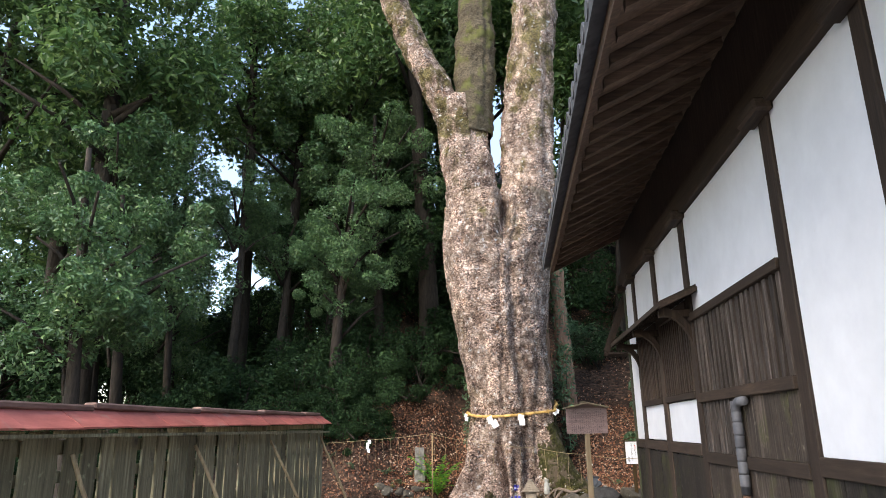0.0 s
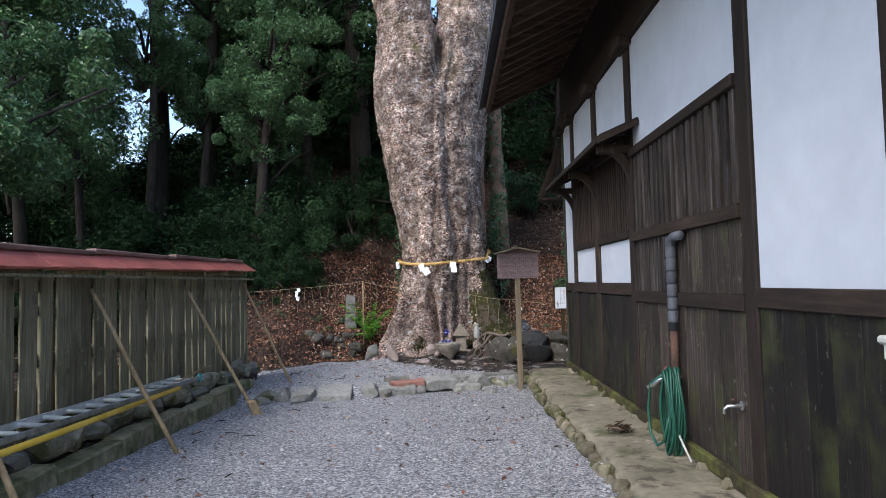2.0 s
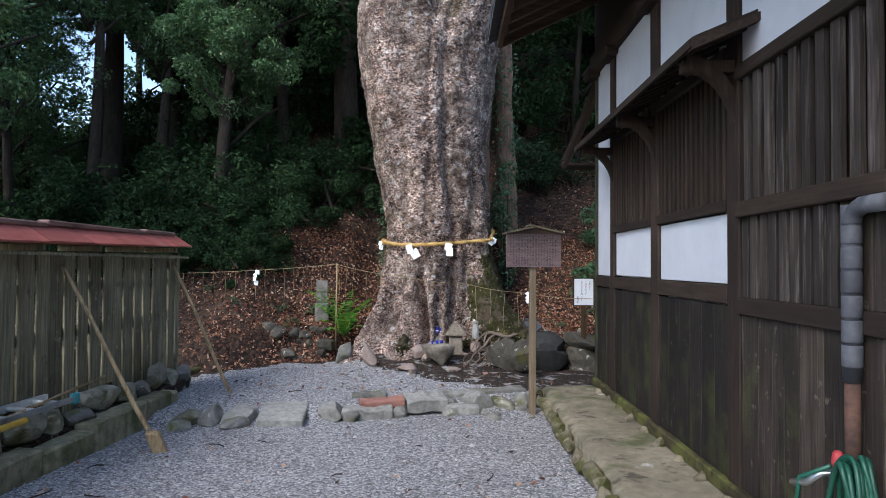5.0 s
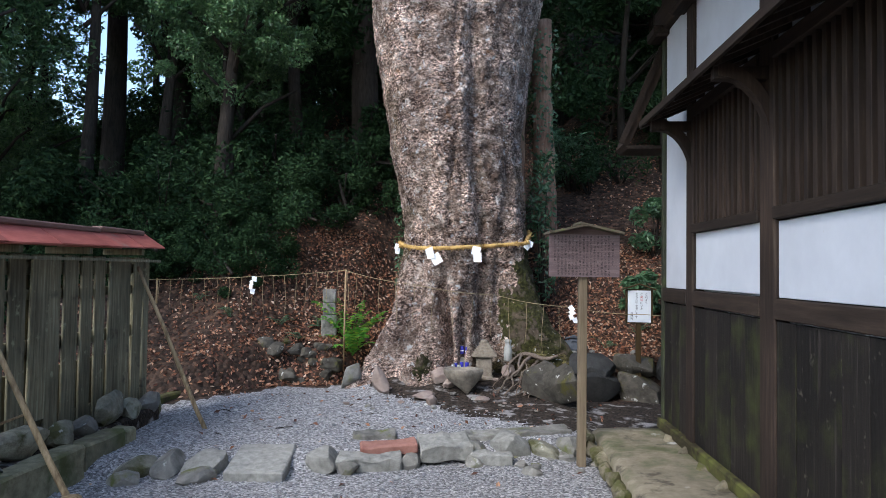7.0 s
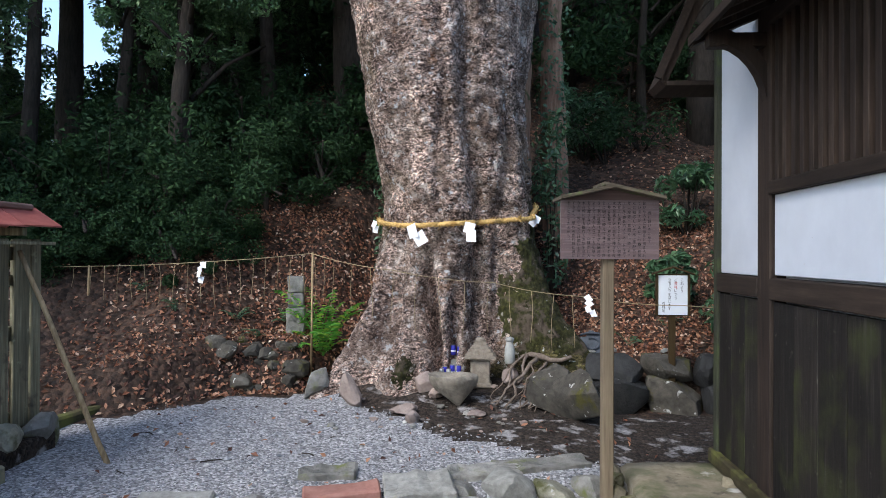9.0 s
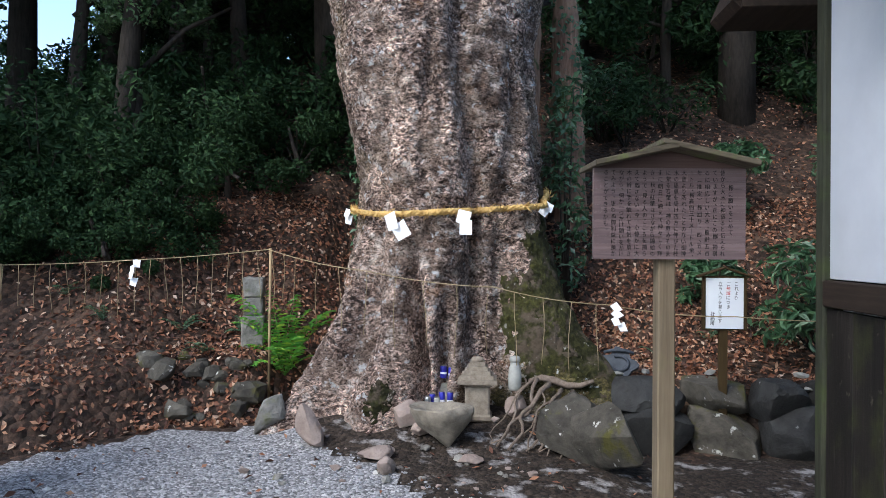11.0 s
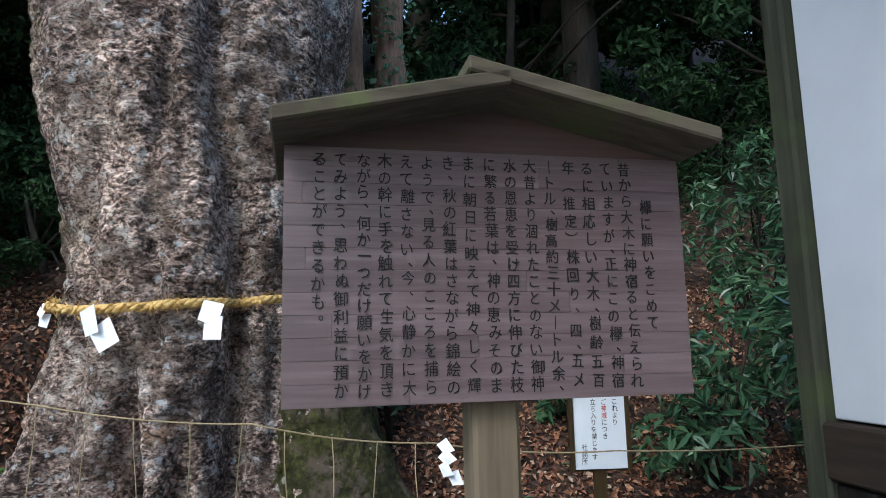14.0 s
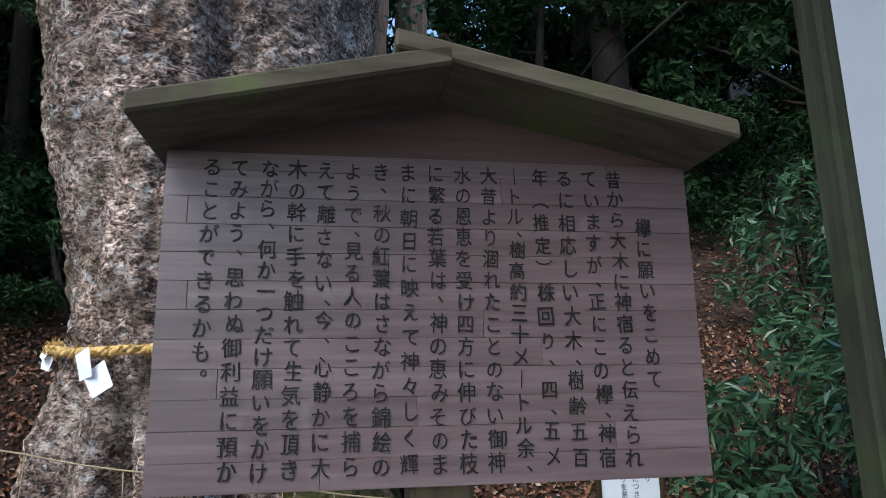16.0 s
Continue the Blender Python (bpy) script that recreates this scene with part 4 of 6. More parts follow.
part("hood_roof", hood_slab(5.97, 9.32, 0.0, 2.91, -0.36, 2.755, 0.035), M_DARKWOOD, hood)
part("hood_edge", hood_slab(5.95, 9.34, -0.34, 2.74, -0.385, 2.72, 0.05), M_BEAMWOOD, hood)
for y0, y1 in ((5.95, 6.0), (9.29, 9.34)):
    part("verge_board", hood_slab(y0 - 0.012, y1 + 0.004, 0.0, 2.87, -0.375, 2.708, 0.05), M_BEAMWOOD, hood)
for y in (9.18, 7.77, 6.25):
    bm = bmesh.new()
    prof = []
    for k in range(9):
        t = k / 8
        prof.append(Vector((-0.02 - 0.29 * (1 - math.cos(t * math.pi / 2)), 0, 2.30 + 0.38 * math.sin(t * math.pi / 2))))
    outer = [p + Vector((-0.0 + 0.05 * math.cos(k / 8 * 1.57), 0, -0.0)) + Vector((0, 0, 0.09 * (0.35 + 0.65 * k / 8))) for k, p in enumerate(prof)]
    ring = prof + outer[::-1]
    lo = [bm.verts.new(p + Vector((0, y - 0.04, 0))) for p in ring]
    hi = [bm.verts.new(p + Vector((0, y + 0.04, 0))) for p in ring]
    for k in range(8):
        m = len(ring) - 1
        bm.faces.new((lo[k], lo[k + 1], lo[m - k - 1], lo[m - k]))
        bm.faces.new((hi[k + 1], hi[k], hi[m - k], hi[m - k - 1]))
    for k in range(len(ring)):
        j = (k + 1) % len(ring)
        bm.faces.new((lo[j], lo[k], hi[k], hi[j]))
    bmesh.ops.recalc_face_normals(bm, faces=bm.faces[:])
    part("bracket", bm, M_DARKWOOD, hood)
    part("arm", box((-0.33, y - 0.035, 2.66), (-0.02, y + 0.035, 2.735), 0.005), M_DARKWOOD, hood)
for y in np.arange(6.1, 9.25, 0.2):
    part("hood_rafter", hood_slab(y, y + 0.04, 0.0, 2.875, -0.34, 2.728, 0.034), M_DARKWOOD, hood)


def bar_xz(a, c, y, w):
    """A flat board standing in a plane across y."""
    bm = bmesh.new()
    d = Vector((c[0] - a[0], 0, c[1] - a[1])).normalized()
    o = Vector((-d.z, 0, d.x)) * w
    p = [Vector((a[0], y, a[1])), Vector((c[0], y, c[1]))]
    ring = [p[0], p[1], p[1] + o, p[0] + o]
    lo = [bm.verts.new(q) for q in ring]
    hi = [bm.verts.new(q + Vector((0, 0.028, 0))) for q in ring]
    bm.faces.new(lo)
    bm.faces.new(hi[::-1])
    for k in range(4):
        bm.faces.new((lo[k], hi[k], hi[(k + 1) % 4], lo[(k + 1) % 4]))
    bmesh.ops.recalc_face_normals(bm, faces=bm.faces[:])
    return bm


# lower roof on the north end
back_roof = thing("end_hood", (WX, 10.1, 0), 0, "dark lean-to roof on the far end of the house", "roof", kind="structure")
bm = bmesh.new()
v = [bm.verts.new((x, y, z)) for y in (0.06, 0.40) for x, z in ((0.02, 3.62), (-0.34, 2.74), (-0.30, 2.70), (0.10, 3.60))]
for q in ((0, 1, 2, 3), (7, 6, 5, 4), (0, 4, 5, 1), (1, 5, 6, 2), (2, 6, 7, 3), (3, 7, 4, 0)):
    bm.faces.new([v[i] for i in q])
bmesh.ops.recalc_face_normals(bm, faces=bm.faces[:])
part("slope", bm, M_DARKWOOD, back_roof)
part("ledge", box((-0.30, 0.05, 2.70), (0.25, 0.42, 2.735), 0.004), M_BEAMWOOD, back_roof, "weathered brown ledge")
part("verge_board", bar_xz((-0.33, 2.74), (0.04, 3.64), 0.03, 0.055), M_BEAMWOOD, back_roof)

# ---- concrete apron along the house ----
apron = thing("apron", (0, 0, 0), 0, "stained concrete apron edged with small mossy stones", "pavement", kind="structure")
bm = bmesh.new()
cols = [2.84, 2.89, 2.97, 3.1, 3.25, 3.40, 3.50]
rows_y = np.arange(-3.2, 10.05, 0.1)
grid = []
for y in rows_y:
    row = []
    for i, x in enumerate(cols):
        e = 0.03 * noise.noise(Vector((0, y * 2.1, 3))) if i < 2 else 0
        z = 0.13 + 0.012 * noise.noise(Vector((x * 3, y * 1.5, 1))) - (0.03 if i == 0 else 0) + 0.02 * (x - 2.8)
        row.append(bm.verts.new((x + e, y, z)))
    grid.append(row)
for j in range(len(grid) - 1):
    for i in range(len(cols) - 1):
        bm.faces.new((grid[j][i], grid[j][i + 1], grid[j + 1][i + 1], grid[j + 1][i]))
low = [bm.verts.new((r[0].co.x - 0.02, r[0].co.y, -0.2)) for r in grid]
for j in range(len(grid) - 1):
    bm.faces.new((low[j], grid[j][0], grid[j + 1][0], low[j + 1]))
endl = [bm.verts.new((v.co.x, v.co.y + 0.02, -0.2)) for v in grid[-1]]
for i in range(len(cols) - 1):
    bm.faces.new((grid[-1][i], grid[-1][i + 1], endl[i + 1], endl[i]))
part("slab", bm, M_CONCRETE, apron, smooth=True)
edge_rocks = [as_mesh("edge_stone", rock((0.13, 0.20, 0.17), 20 + k, 0.3, 2, 1), M_EDGE, 'hewn') for k in range(6)]
y = -1.0
k = 0
while y < 10.0:
    ob = new("edge_stone", edge_rocks[k % 6])
    ob.parent = apron
    s = rng.uniform(0.75, 1.2)
    ob.matrix_local = pose(2.785 + rng.uniform(-0.025, 0.02), y, 0.0 - 0.03 * (y > 7) + rng.uniform(-0.015, 0.015), rng.uniform(-8, 8), rng.uniform(-8, 8), rng.uniform(-15, 15)) @ Matrix.Scale(s, 4)
    y += 0.155 * s + rng.uniform(0.0, 0.03)
    k += 1
# stones under the sill
for y in np.arange(-0.5, 10.0, 0.42):
    ob = new("footing_stone", edge_rocks[int(y * 7) % 6])
    ob.parent = apron
    ob.matrix_local = pose(WX - 0.06, y, 0.06, 0, 0, rng.uniform(60, 120))

# ---- board fence with a red sheet roof ----
fence = thing("board_fence", (-1.55, 0, 0), 0, "weathered board fence under a narrow red sheet-metal roof", "fence")
FY0, FY1 = -3.0, 10.3


def eave_h(y):
    return 1.62 + 0.012 * (y - 2)


y = FY0
k = 0
fence_boards = {}
while y < FY1 - 0.02:
    w = (0.15, 0.17, 0.20, 0.16, 0.185, 0.155)[k * 7 % 6]
    lo = 0.20 if rng.random() < 0.8 else 0.34
    key = (w, lo)
    if key not in fence_boards:
        fence_boards[key] = as_mesh("board", box((-0.011, 0, lo), (0.011, w, 1.60), 0.004), M_FENCE)
    ob = new("board", fence_boards[key])
    ob.parent = fence
    ob.matrix_local = pose(rng.uniform(0.006, 0.02), y, 0.004 * (y - 5), 0, rng.uniform(-0.5, 0.5), rng.uniform(-1.5, 1.5)) @ pose(0, 0, 0, rng.uniform(-0.4, 0.4))
    y += w + (0.030, 0.045, 0.058, 0.008, 0.050)[k * 3 % 5]
    k += 1
for z, zh in ((0.24, 0.09), (0.86, 0.11), (1.27, 0.08), (1.46, 0.10)):
    part("rail", box((-0.06, FY0, z), (-0.012, FY1, z + zh), 0.006), M_FENCE, fence)
# boards added behind the lower slots, only to keep the gaps dark
for j, y in enumerate(np.arange(FY0, FY1 - 0.3, 1.9)):
    part("rear_board", box((-0.185, y, 0.08), (-0.165, min(y + 1.89, FY1), 0.70), 0.004), M_FENCE, fence)
for y in np.arange(FY0 + 0.1, FY1, 1.65):
    part("post", box((-0.16, y, 0.0), (-0.062, y + 0.10, 1.62), 0.008), M_FENCE, fence)
part("end_post", box((-0.05, FY1 - 0.02, 0.1), (0.045, FY1 + 0.075, 1.62), 0.008), M_FENCE, fence)
# roof sheets, lapped, and a faded ridge cap
for i, y in enumerate(np.arange(FY0, 10.42, 0.62)):
    y1 = min(y + 0.66, 10.44)
    bm = bmesh.new()
    lift = 0.004 * (i % 2)
    q = [(0.165, eave_h(y) + lift), (-0.06, eave_h(y) + 0.145 + lift), (-0.29, eave_h(y) + lift)]
    q2 = [(x, z + 0.012 * (y1 - y)) for x, z in q]
    a = [bm.verts.new((x, y, z)) for x, z in q]
    c = [bm.verts.new((x, y1, z)) for x, z in q2]
    d = [bm.verts.new((x, y, z - 0.012)) for x, z in q]
    e = [bm.verts.new((x, y1, z - 0.012)) for x, z in q2]
    for s in (0, 1):
        bm.faces.new((a[s], c[s], c[s + 1], a[s + 1]))
        bm.faces.new((d[s + 1], e[s + 1], e[s], d[s]))
        bm.faces.new((a[s + 1], d[s + 1], d[s], a[s]))
        bm.faces.new((c[s], e[s], e[s + 1], c[s + 1]))
    bm.faces.new((a[0], d[0], e[0], c[0]))
    bm.faces.new((c[2], e[2], d[2], a[2]))
    part("roof_sheet", bm, M_REDROOF, fence, "faded red metal sheet")
for y in np.arange(FY0, 10.2, 1.8):
    y1 = min(y + 1.79, 10.36)
    z = eave_h((y + y1) / 2) + 0.125
    part("ridge_cap", box((-0.115, y, z), (-0.005, y1, z + 0.05), 0.012), M_BROWNROOF, fence, "faded brown ridge cap")
for y in np.arange(FY0 + 0.3, 10.3, 0.85):
    part("roof_bearer", box((-0.26, y, eave_h(y) - 0.075), (0.13, y + 0.045, eave_h(y) - 0.018), 0.004), M_FENCE, fence)
part("eave_lath", box((0.115, FY0, 1.575), (0.145, 10.40, 1.60), 0.003), M_FENCE, fence)

# leaning props against the fence
PROPS = [((-0.70, 5.74, 0.0), (-1.50, 5.80, 1.48)), ((-0.66, 7.91, -0.06), (-1.50, 7.92, 1.49)), ((-0.745, 10.02, 0.0), (-1.475, 10.10, 1.53)), ((-0.80, 3.85, 0.06), (-1.50, 3.9, 1.46))]
for i, (p0, p1) in enumerate(PROPS):
    v = Vector(p1) - Vector(p0)
    pts = [v * (k / 8) + Vector((0.008 * math.sin(k * 1.3 + i), 0.008 * math.cos(k * 1.7 + i), 0)) for k in range(9)]
    bm = tube(pts, [0.022 - 0.006 * k / 8 for k in range(9)], 10, None, 0.15, i)
    solo("prop_pole", bm, M_POLE, p0, 0, "thin weathered wooden pole propped against the fence", "pole", "fence props", smooth=True)
bm = box((-0.07, -0.05, -0.06), (0.05, 0.06, 0.13), 0.015)
for v in bm.verts:
    v.co += Vector((0.4 * v.co.z * -1, 0.1 * v.co.z, 0)) + 0.015 * Vector((noise.noise(v.co * 20), noise.noise(v.co * 17), 0))
solo("timber_stub", bm, M_POLE, (-0.64, 7.88, -0.02), 20, "short weathered timber stub at the foot of a prop", "stub")
solo("foot_stone", rock((0.11, 0.10, 0.06), 71, 0.3, 2), M_PINKSTONE, (-0.68, 5.76, 0.01), 0, "small pale stone at the foot of a prop", "stone", smooth='hewn')

# kerb of low blocks with boulders behind it under the fence
kerb = thing("yard_kerb", (-1.25, 0, 0), 0, "low worn concrete kerb along the fence", "kerb", kind="structure")
y = -3.0
k = 0
while y < 9.55:
    ln = (0.85, 0.7, 0.95, 0.6)[k % 4]
    ln = min(ln, 9.6 - y)
    bm = box((-0.10, 0, -0.25), (0.10, ln - 0.012, 0.15 + 0.03 * math.sin(k * 2.3)), 0.018)
    bmesh.ops.subdivide_edges(bm, edges=[e for e in bm.edges if e.calc_length() > 0.2], cuts=4)
    for v in bm.verts:
        v.co += 0.014 * Vector((noise.noise(v.co * 6 + Vector((k, 0, 0))), noise.noise(v.co * 7), noise.noise(v.co * 6 + Vector((0, k, 0)))))
    ob = part("kerb_block", bm, M_KERB, kerb)
    ob.location = (0.10 * max(0, y - 8) * -0.2, y, 0.04 - 0.03 * (y > 6))
    y += ln
    k += 1
bm = box((-0.28, -3.0, -0.2), (-0.10, 10.35, 0.16), 0.02)
part("bed", bm, M_EARTH, kerb, "bare earth bed")
y = 2.2
k = 0
while y < 10.3:
    s = (0.34, 0.46, 0.30, 0.40, 0.52, 0.36)[k % 6]
    solo("boulder", rock((0.26, s, 0.20 + 0.07 * ((k * 5) % 3)), 40 + k, 0.3, 3), M_MOSSTONE if k % 3 else M_STONE, (-1.40 + 0.02 * math.sin(k * 3), y + s / 2, 0.17 - 0.012 * (y - 5)), rng.uniform(-12, 12),
         "mossy boulder under the board fence", "boulder", "boulders along the fence", smooth="hewn")
    y += s * 0.95
    k += 1
solo("corner_stone", rock((0.28, 0.34, 0.36), 77, 0.22, 3, 1), M_MOSSTONE, (-1.45, 10.36, -0.02), 15, "squat stone with yellow moss at the fence end", "stone", smooth='hewn')
bm = box((-0.06, -0.9, -0.1), (0.06, 0.9, 0.10), 0.02)
solo("edging_log", bm, M_MOSSWOOD, (-1.62, 11.2, 0.03), -10, "half-rotten timber edging beside the gravel", "edging")

# ladder and yellow pole lying along the fence
lad = thing("ladder", (0, 0, 0), 0, "aluminium ladder lying on its side along the fence", "ladder")
A0, A1 = Vector((-1.50, 2.2, 0.555)), Vector((-1.50, 7.72, 0.42))
B0, B1 = Vector((-1.23, 2.2, 0.535)), Vector((-1.24, 7.66, 0.42))


def bar(p0, p1, w, h, bevel=0.003):
    v = p1 - p0
    bm = box((-w / 2, -h / 2, 0), (w / 2, h / 2, v.length), bevel)
    bm.transform(Matrix.Translation(p0) @ v.to_track_quat("Z", "Y").to_matrix().to_4x4())
    return bm


part("rail", bar(A0, A1, 0.03, 0.055), M_ALU, lad)
part("rail", bar(B0, B1, 0.025, 0.042), M_RAIL, lad, "dark side rail")
for k in range(18):
    t = 0.03 + k * 0.055
    part("rung", tube([A0.lerp(A1, t), B0.lerp(B1, t)], 0.019, 10), M_RUNG, lad)
part("end_clip", box((-1.26, 7.63, 0.38), (-1.22, 7.71, 0.465), 0.005), M_TEAL, lad, "teal plastic end clip")
solo("yellow_pole", tube([(0, 0, 0), (-0.01, 2.5, -0.04), (-0.015, 4.75, -0.055)], [0.026, 0.025, 0.022], 12), M_YELLOW, (-1.165, 2.2, 0.47), 0, "long yellow pole lying in front of the ladder", "pole", smooth=True)
solo("bamboo_pole", tube([(0, 0, 0), (-0.08, 1.7, 0.06)], [0.012, 0.009], 8), M_POLE, (-1.30, 6.7, 0.42), 0, "thin bamboo cane lying over the boulders", "cane", smooth=True)

# ---- row of stones between the two levels ----
step = thing("stone_step", (-0.02, 0.15, 0), 0, "uneven row of weathered stones edging the upper gravel", "step")


def step_y(x):
    return 8.72 + 0.235 * (x + 0.9) + bend(x)


x = -0.95
k = 0
while x < 2.75:
    w = (0.26, 0.20, 0.30, 0.22, 0.34, 0.24, 0.18)[k % 7]
    if not (-0.13 < x + w / 2 < 0.40 or 0.75 < x + w / 2 < 1.62):
        ob = part("stone", rock((w * 1.45, 0.40 + 0.06 * (k % 3), 0.30), 90 + k, 0.28, 3, 1), (M_MOSSTONE, M_STONE, M_SLAB)[k % 3], step, smooth='hewn')
        ob.matrix_local = pose(x + w / 2, step_y(x) + 0.10, -0.17 + 0.02 * (k % 2), rng.uniform(-6, 6), rng.uniform(-6, 6), rng.uniform(-10, 25))
    if k % 2 == 0 and x < 1.9 and not -0.2 < x < 0.4:
        ob = part("stone", rock((w * 1.3, 0.28, 0.17), 130 + k, 0.3, 2, 1), M_STONE, step, smooth='hewn')
        ob.matrix_local = pose(x + w / 2, step_y(x) - 0.12, -0.13, 0, 0, rng.uniform(0, 40))
    x += w + 0.015
    k += 1


def slab(w, d, h, seed, rough=0.012):
    bm = box((-w / 2, -d / 2, 0), (w / 2, d / 2, h), 0.012)
    bmesh.ops.subdivide_edges(bm, edges=[e for e in bm.edges if e.calc_length() > 0.1], cuts=5, use_grid_fill=True)
    for v in bm.verts:
        v.co += rough * Vector((noise.noise(v.co * 9 + Vector((seed, 0, 0))), noise.noise(v.co * 9 + Vector((0, seed, 0))), noise.noise(v.co * 11 + Vector((0, 0, seed)))))
    return bm


ob = part("flat_stone", slab(0.46, 0.60, 0.13, 3), M_SLAB, step, "large flat grey stone slab")
ob.matrix_local = pose(0.10, 9.02, -0.11, 6, 0, 6)
ob = part("flat_stone", slab(0.48, 0.17, 0.09, 5), M_REDSLAB, step, "reddish flat stone")
ob.matrix_local = pose(1.08, 9.38, -0.02, 4, -3, 14)
ob = part("flat_stone", slab(0.52, 0.20, 0.14, 6, 0.03), M_SLAB, step)
ob.matrix_local = pose(0.94, 9.18, -0.13, 3, 2, 12)
ob = part("flat_stone", slab(0.44, 0.36, 0.14, 7, 0.03), M_SLAB, step)
ob.matrix_local = pose(1.54, 9.52, -0.06, 5, -2, 12)
ob = part("flat_stone", slab(0.36, 0.13, 0.10, 9, 0.02), M_SLAB, step)
ob.matrix_local = pose(1.95, 9.42, -0.10, 3, 2, 6)
for i in range(16):
    a = (2.15 + rng.random() * 0.75, 9.15 + rng.random() * 0.6)
    s = rng.uniform(0.06, 0.16)
    ob = part("stone", rock((s * 1.4, s, s * 0.8), 160 + i, 0.3, 2), M_STONE, step, smooth='hewn')
    ob.location = (a[0], a[1], height(*a) - s * 0.25)
for i, (lx, ly, lw) in enumerate(((0.9, 9.76, 0.4), (1.95, 9.86, 0.5), (2.35, 10.05, 0.7))):
    ob = part("flat_stone", slab(lw, 0.22, 0.12, 20 + i, 0.03), M_STONE, step)
    ob.matrix_local = pose(lx, ly, -0.06, 0, 0, 8 + 6 * i)

# ---- stones and small things at the foot of the tree ----


def stone(at, size, seed, material, label, rz=0, tilt=(0, 0), rough=0.32, group="", category="stone", sub=3):
    bm = rock(size, seed, rough, sub)
    bm.transform(pose(0, 0, 0, tilt[0], tilt[1], 0))
    low = min(v.co.z for v in bm.verts)
    for v in bm.verts:
        v.co.z -= low
    return solo("boulder" if max(size) > 0.3 else "stone", bm, material, at, rz, label, category, group, smooth="hewn")


def ground_at(x, y, sink=0.02):
    return (x, y, height(x, y) - sink)


stone(ground_at(0.17, 11.95), (0.28, 0.26, 0.44), 3, M_STONE, "rounded grey boulder leaning beside the root flare", 0, (0, 24), 0.18)
stone(ground_at(1.33, 11.95), (0.30, 0.26, 0.26), 5, M_PINKSTONE, "pinkish stone resting against the tree roots", 20)
stone(ground_at(1.45, 11.82), (0.20, 0.18, 0.13), 6, M_PINKSTONE, "small pale stone beside the water basin")
stone(ground_at(0.70, 11.62), (0.22, 0.20, 0.42), 8, M_PINKSTONE, "upright pale stone against the root", 0, (0, -10), 0.2)
stone(ground_at(1.20, 11.45), (0.30, 0.24, 0.12), 9, M_PINKSTONE, "flat pale stone on bare earth", 10)
stone(ground_at(1.30, 11.20), (0.18, 0.14, 0.15), 10, M_PINKSTONE, "small tan stone on bare earth", 40)
stone(ground_at(1.86, 11.42), (0.20, 0.15, 0.08), 11, M_PINKSTONE, "flat pale stone on bare earth", 10)
stone(ground_at(2.17, 12.08), (0.22, 0.20, 0.24), 12, M_PINKSTONE, "rough tan stone under a jar", 10)
stone(ground_at(1.63, 12.18), (0.25, 0.14, 0.30), 13, M_STONE, "upright grey stone with a green tinge", 0, (0, 0), 0.15)
stone(ground_at(1.72, 11.92), (0.26, 0.16, 0.22), 14, M_PINKSTONE, "square brown stone behind the basin", 5)
stone(ground_at(2.55, 11.72, 0.06), (0.55, 0.62, 0.52), 15, M_BOULDER, "large mossy boulder with pale lichen", 35, (18, 0), 0.25)
stone(ground_at(2.74, 11.52, 0.10), (0.40, 1.15, 0.50), 16, M_BOULDER, "long mossy boulder sloping to the yard", 22, (-14, 0), 0.2, sub=4)
for i in range(46):
    a = (rng.uniform(0.3, 2.6), rng.uniform(10.9, 12.1))
    s = 0.03 + 0.07 * rng.random() ** 2
    stone(ground_at(*a, 0.01), (s * 1.3, s, s * 0.7), 200 + i, (M_PINKSTONE, M_STONE)[i % 2], "small loose stone on bare earth", rng.uniform(0, 180), group="loose stones", sub=1)
for i in range(26):
    a = (rng.uniform(-0.95, -0.05), rng.uniform(12.2, 12.65))
    s = 0.12 + 0.20 * rng.random() ** 1.5
    stone(ground_at(*a, s * 0.35), (s * 1.3, s, s * 0.85), 260 + i, M_BOULDER, "mossy field stone set in the leafy bank", rng.uniform(0, 180), group="bank stones", sub=2)

# natural stone water basin
M_BASIN = surface("basin_stone", [(0.3, (0.105, 0.092, 0.073)), (0.7, (0.294, 0.256, 0.204))], 12, rough=0.9, bump=0.7, bump_m=0.015, vary=0.3)
bm = bmesh.new()
bmesh.ops.create_icosphere(bm, subdivisions=4, radius=0.5)
for v in bm.verts:
    p = v.co.copy()
    k = 1 + 0.22 * noise.noise(p * 2.2 + Vector((3, 1, 4))) + 0.08 * noise.noise(p * 6)
    q = Vector((p.x * 0.50 * k * (0.14 + 1.30 * (p.z + 0.5)) - 0.10 * p.z, p.y * 0.34 * k * (0.5 + 0.8 * (p.z + 0.5)), p.z * 0.40))
    q.z = min(q.z, 0.11 + 0.02 * noise.noise(p * 4))
    if q.z > 0.06:
        q.z -= 0.16 * math.exp(-((q.x + 0.04) / 0.09) ** 2 - ((q.y) / 0.07) ** 2)
    v.co = q
low = min(v.co.z for v in bm.verts)
for v in bm.verts:
    v.co.z -= low
solo("water_basin", bm, M_BASIN, ground_at(1.63, 11.68, 0.03), 6, "natural stone basin with a hollow, full of rain", "basin", smooth="hewn")

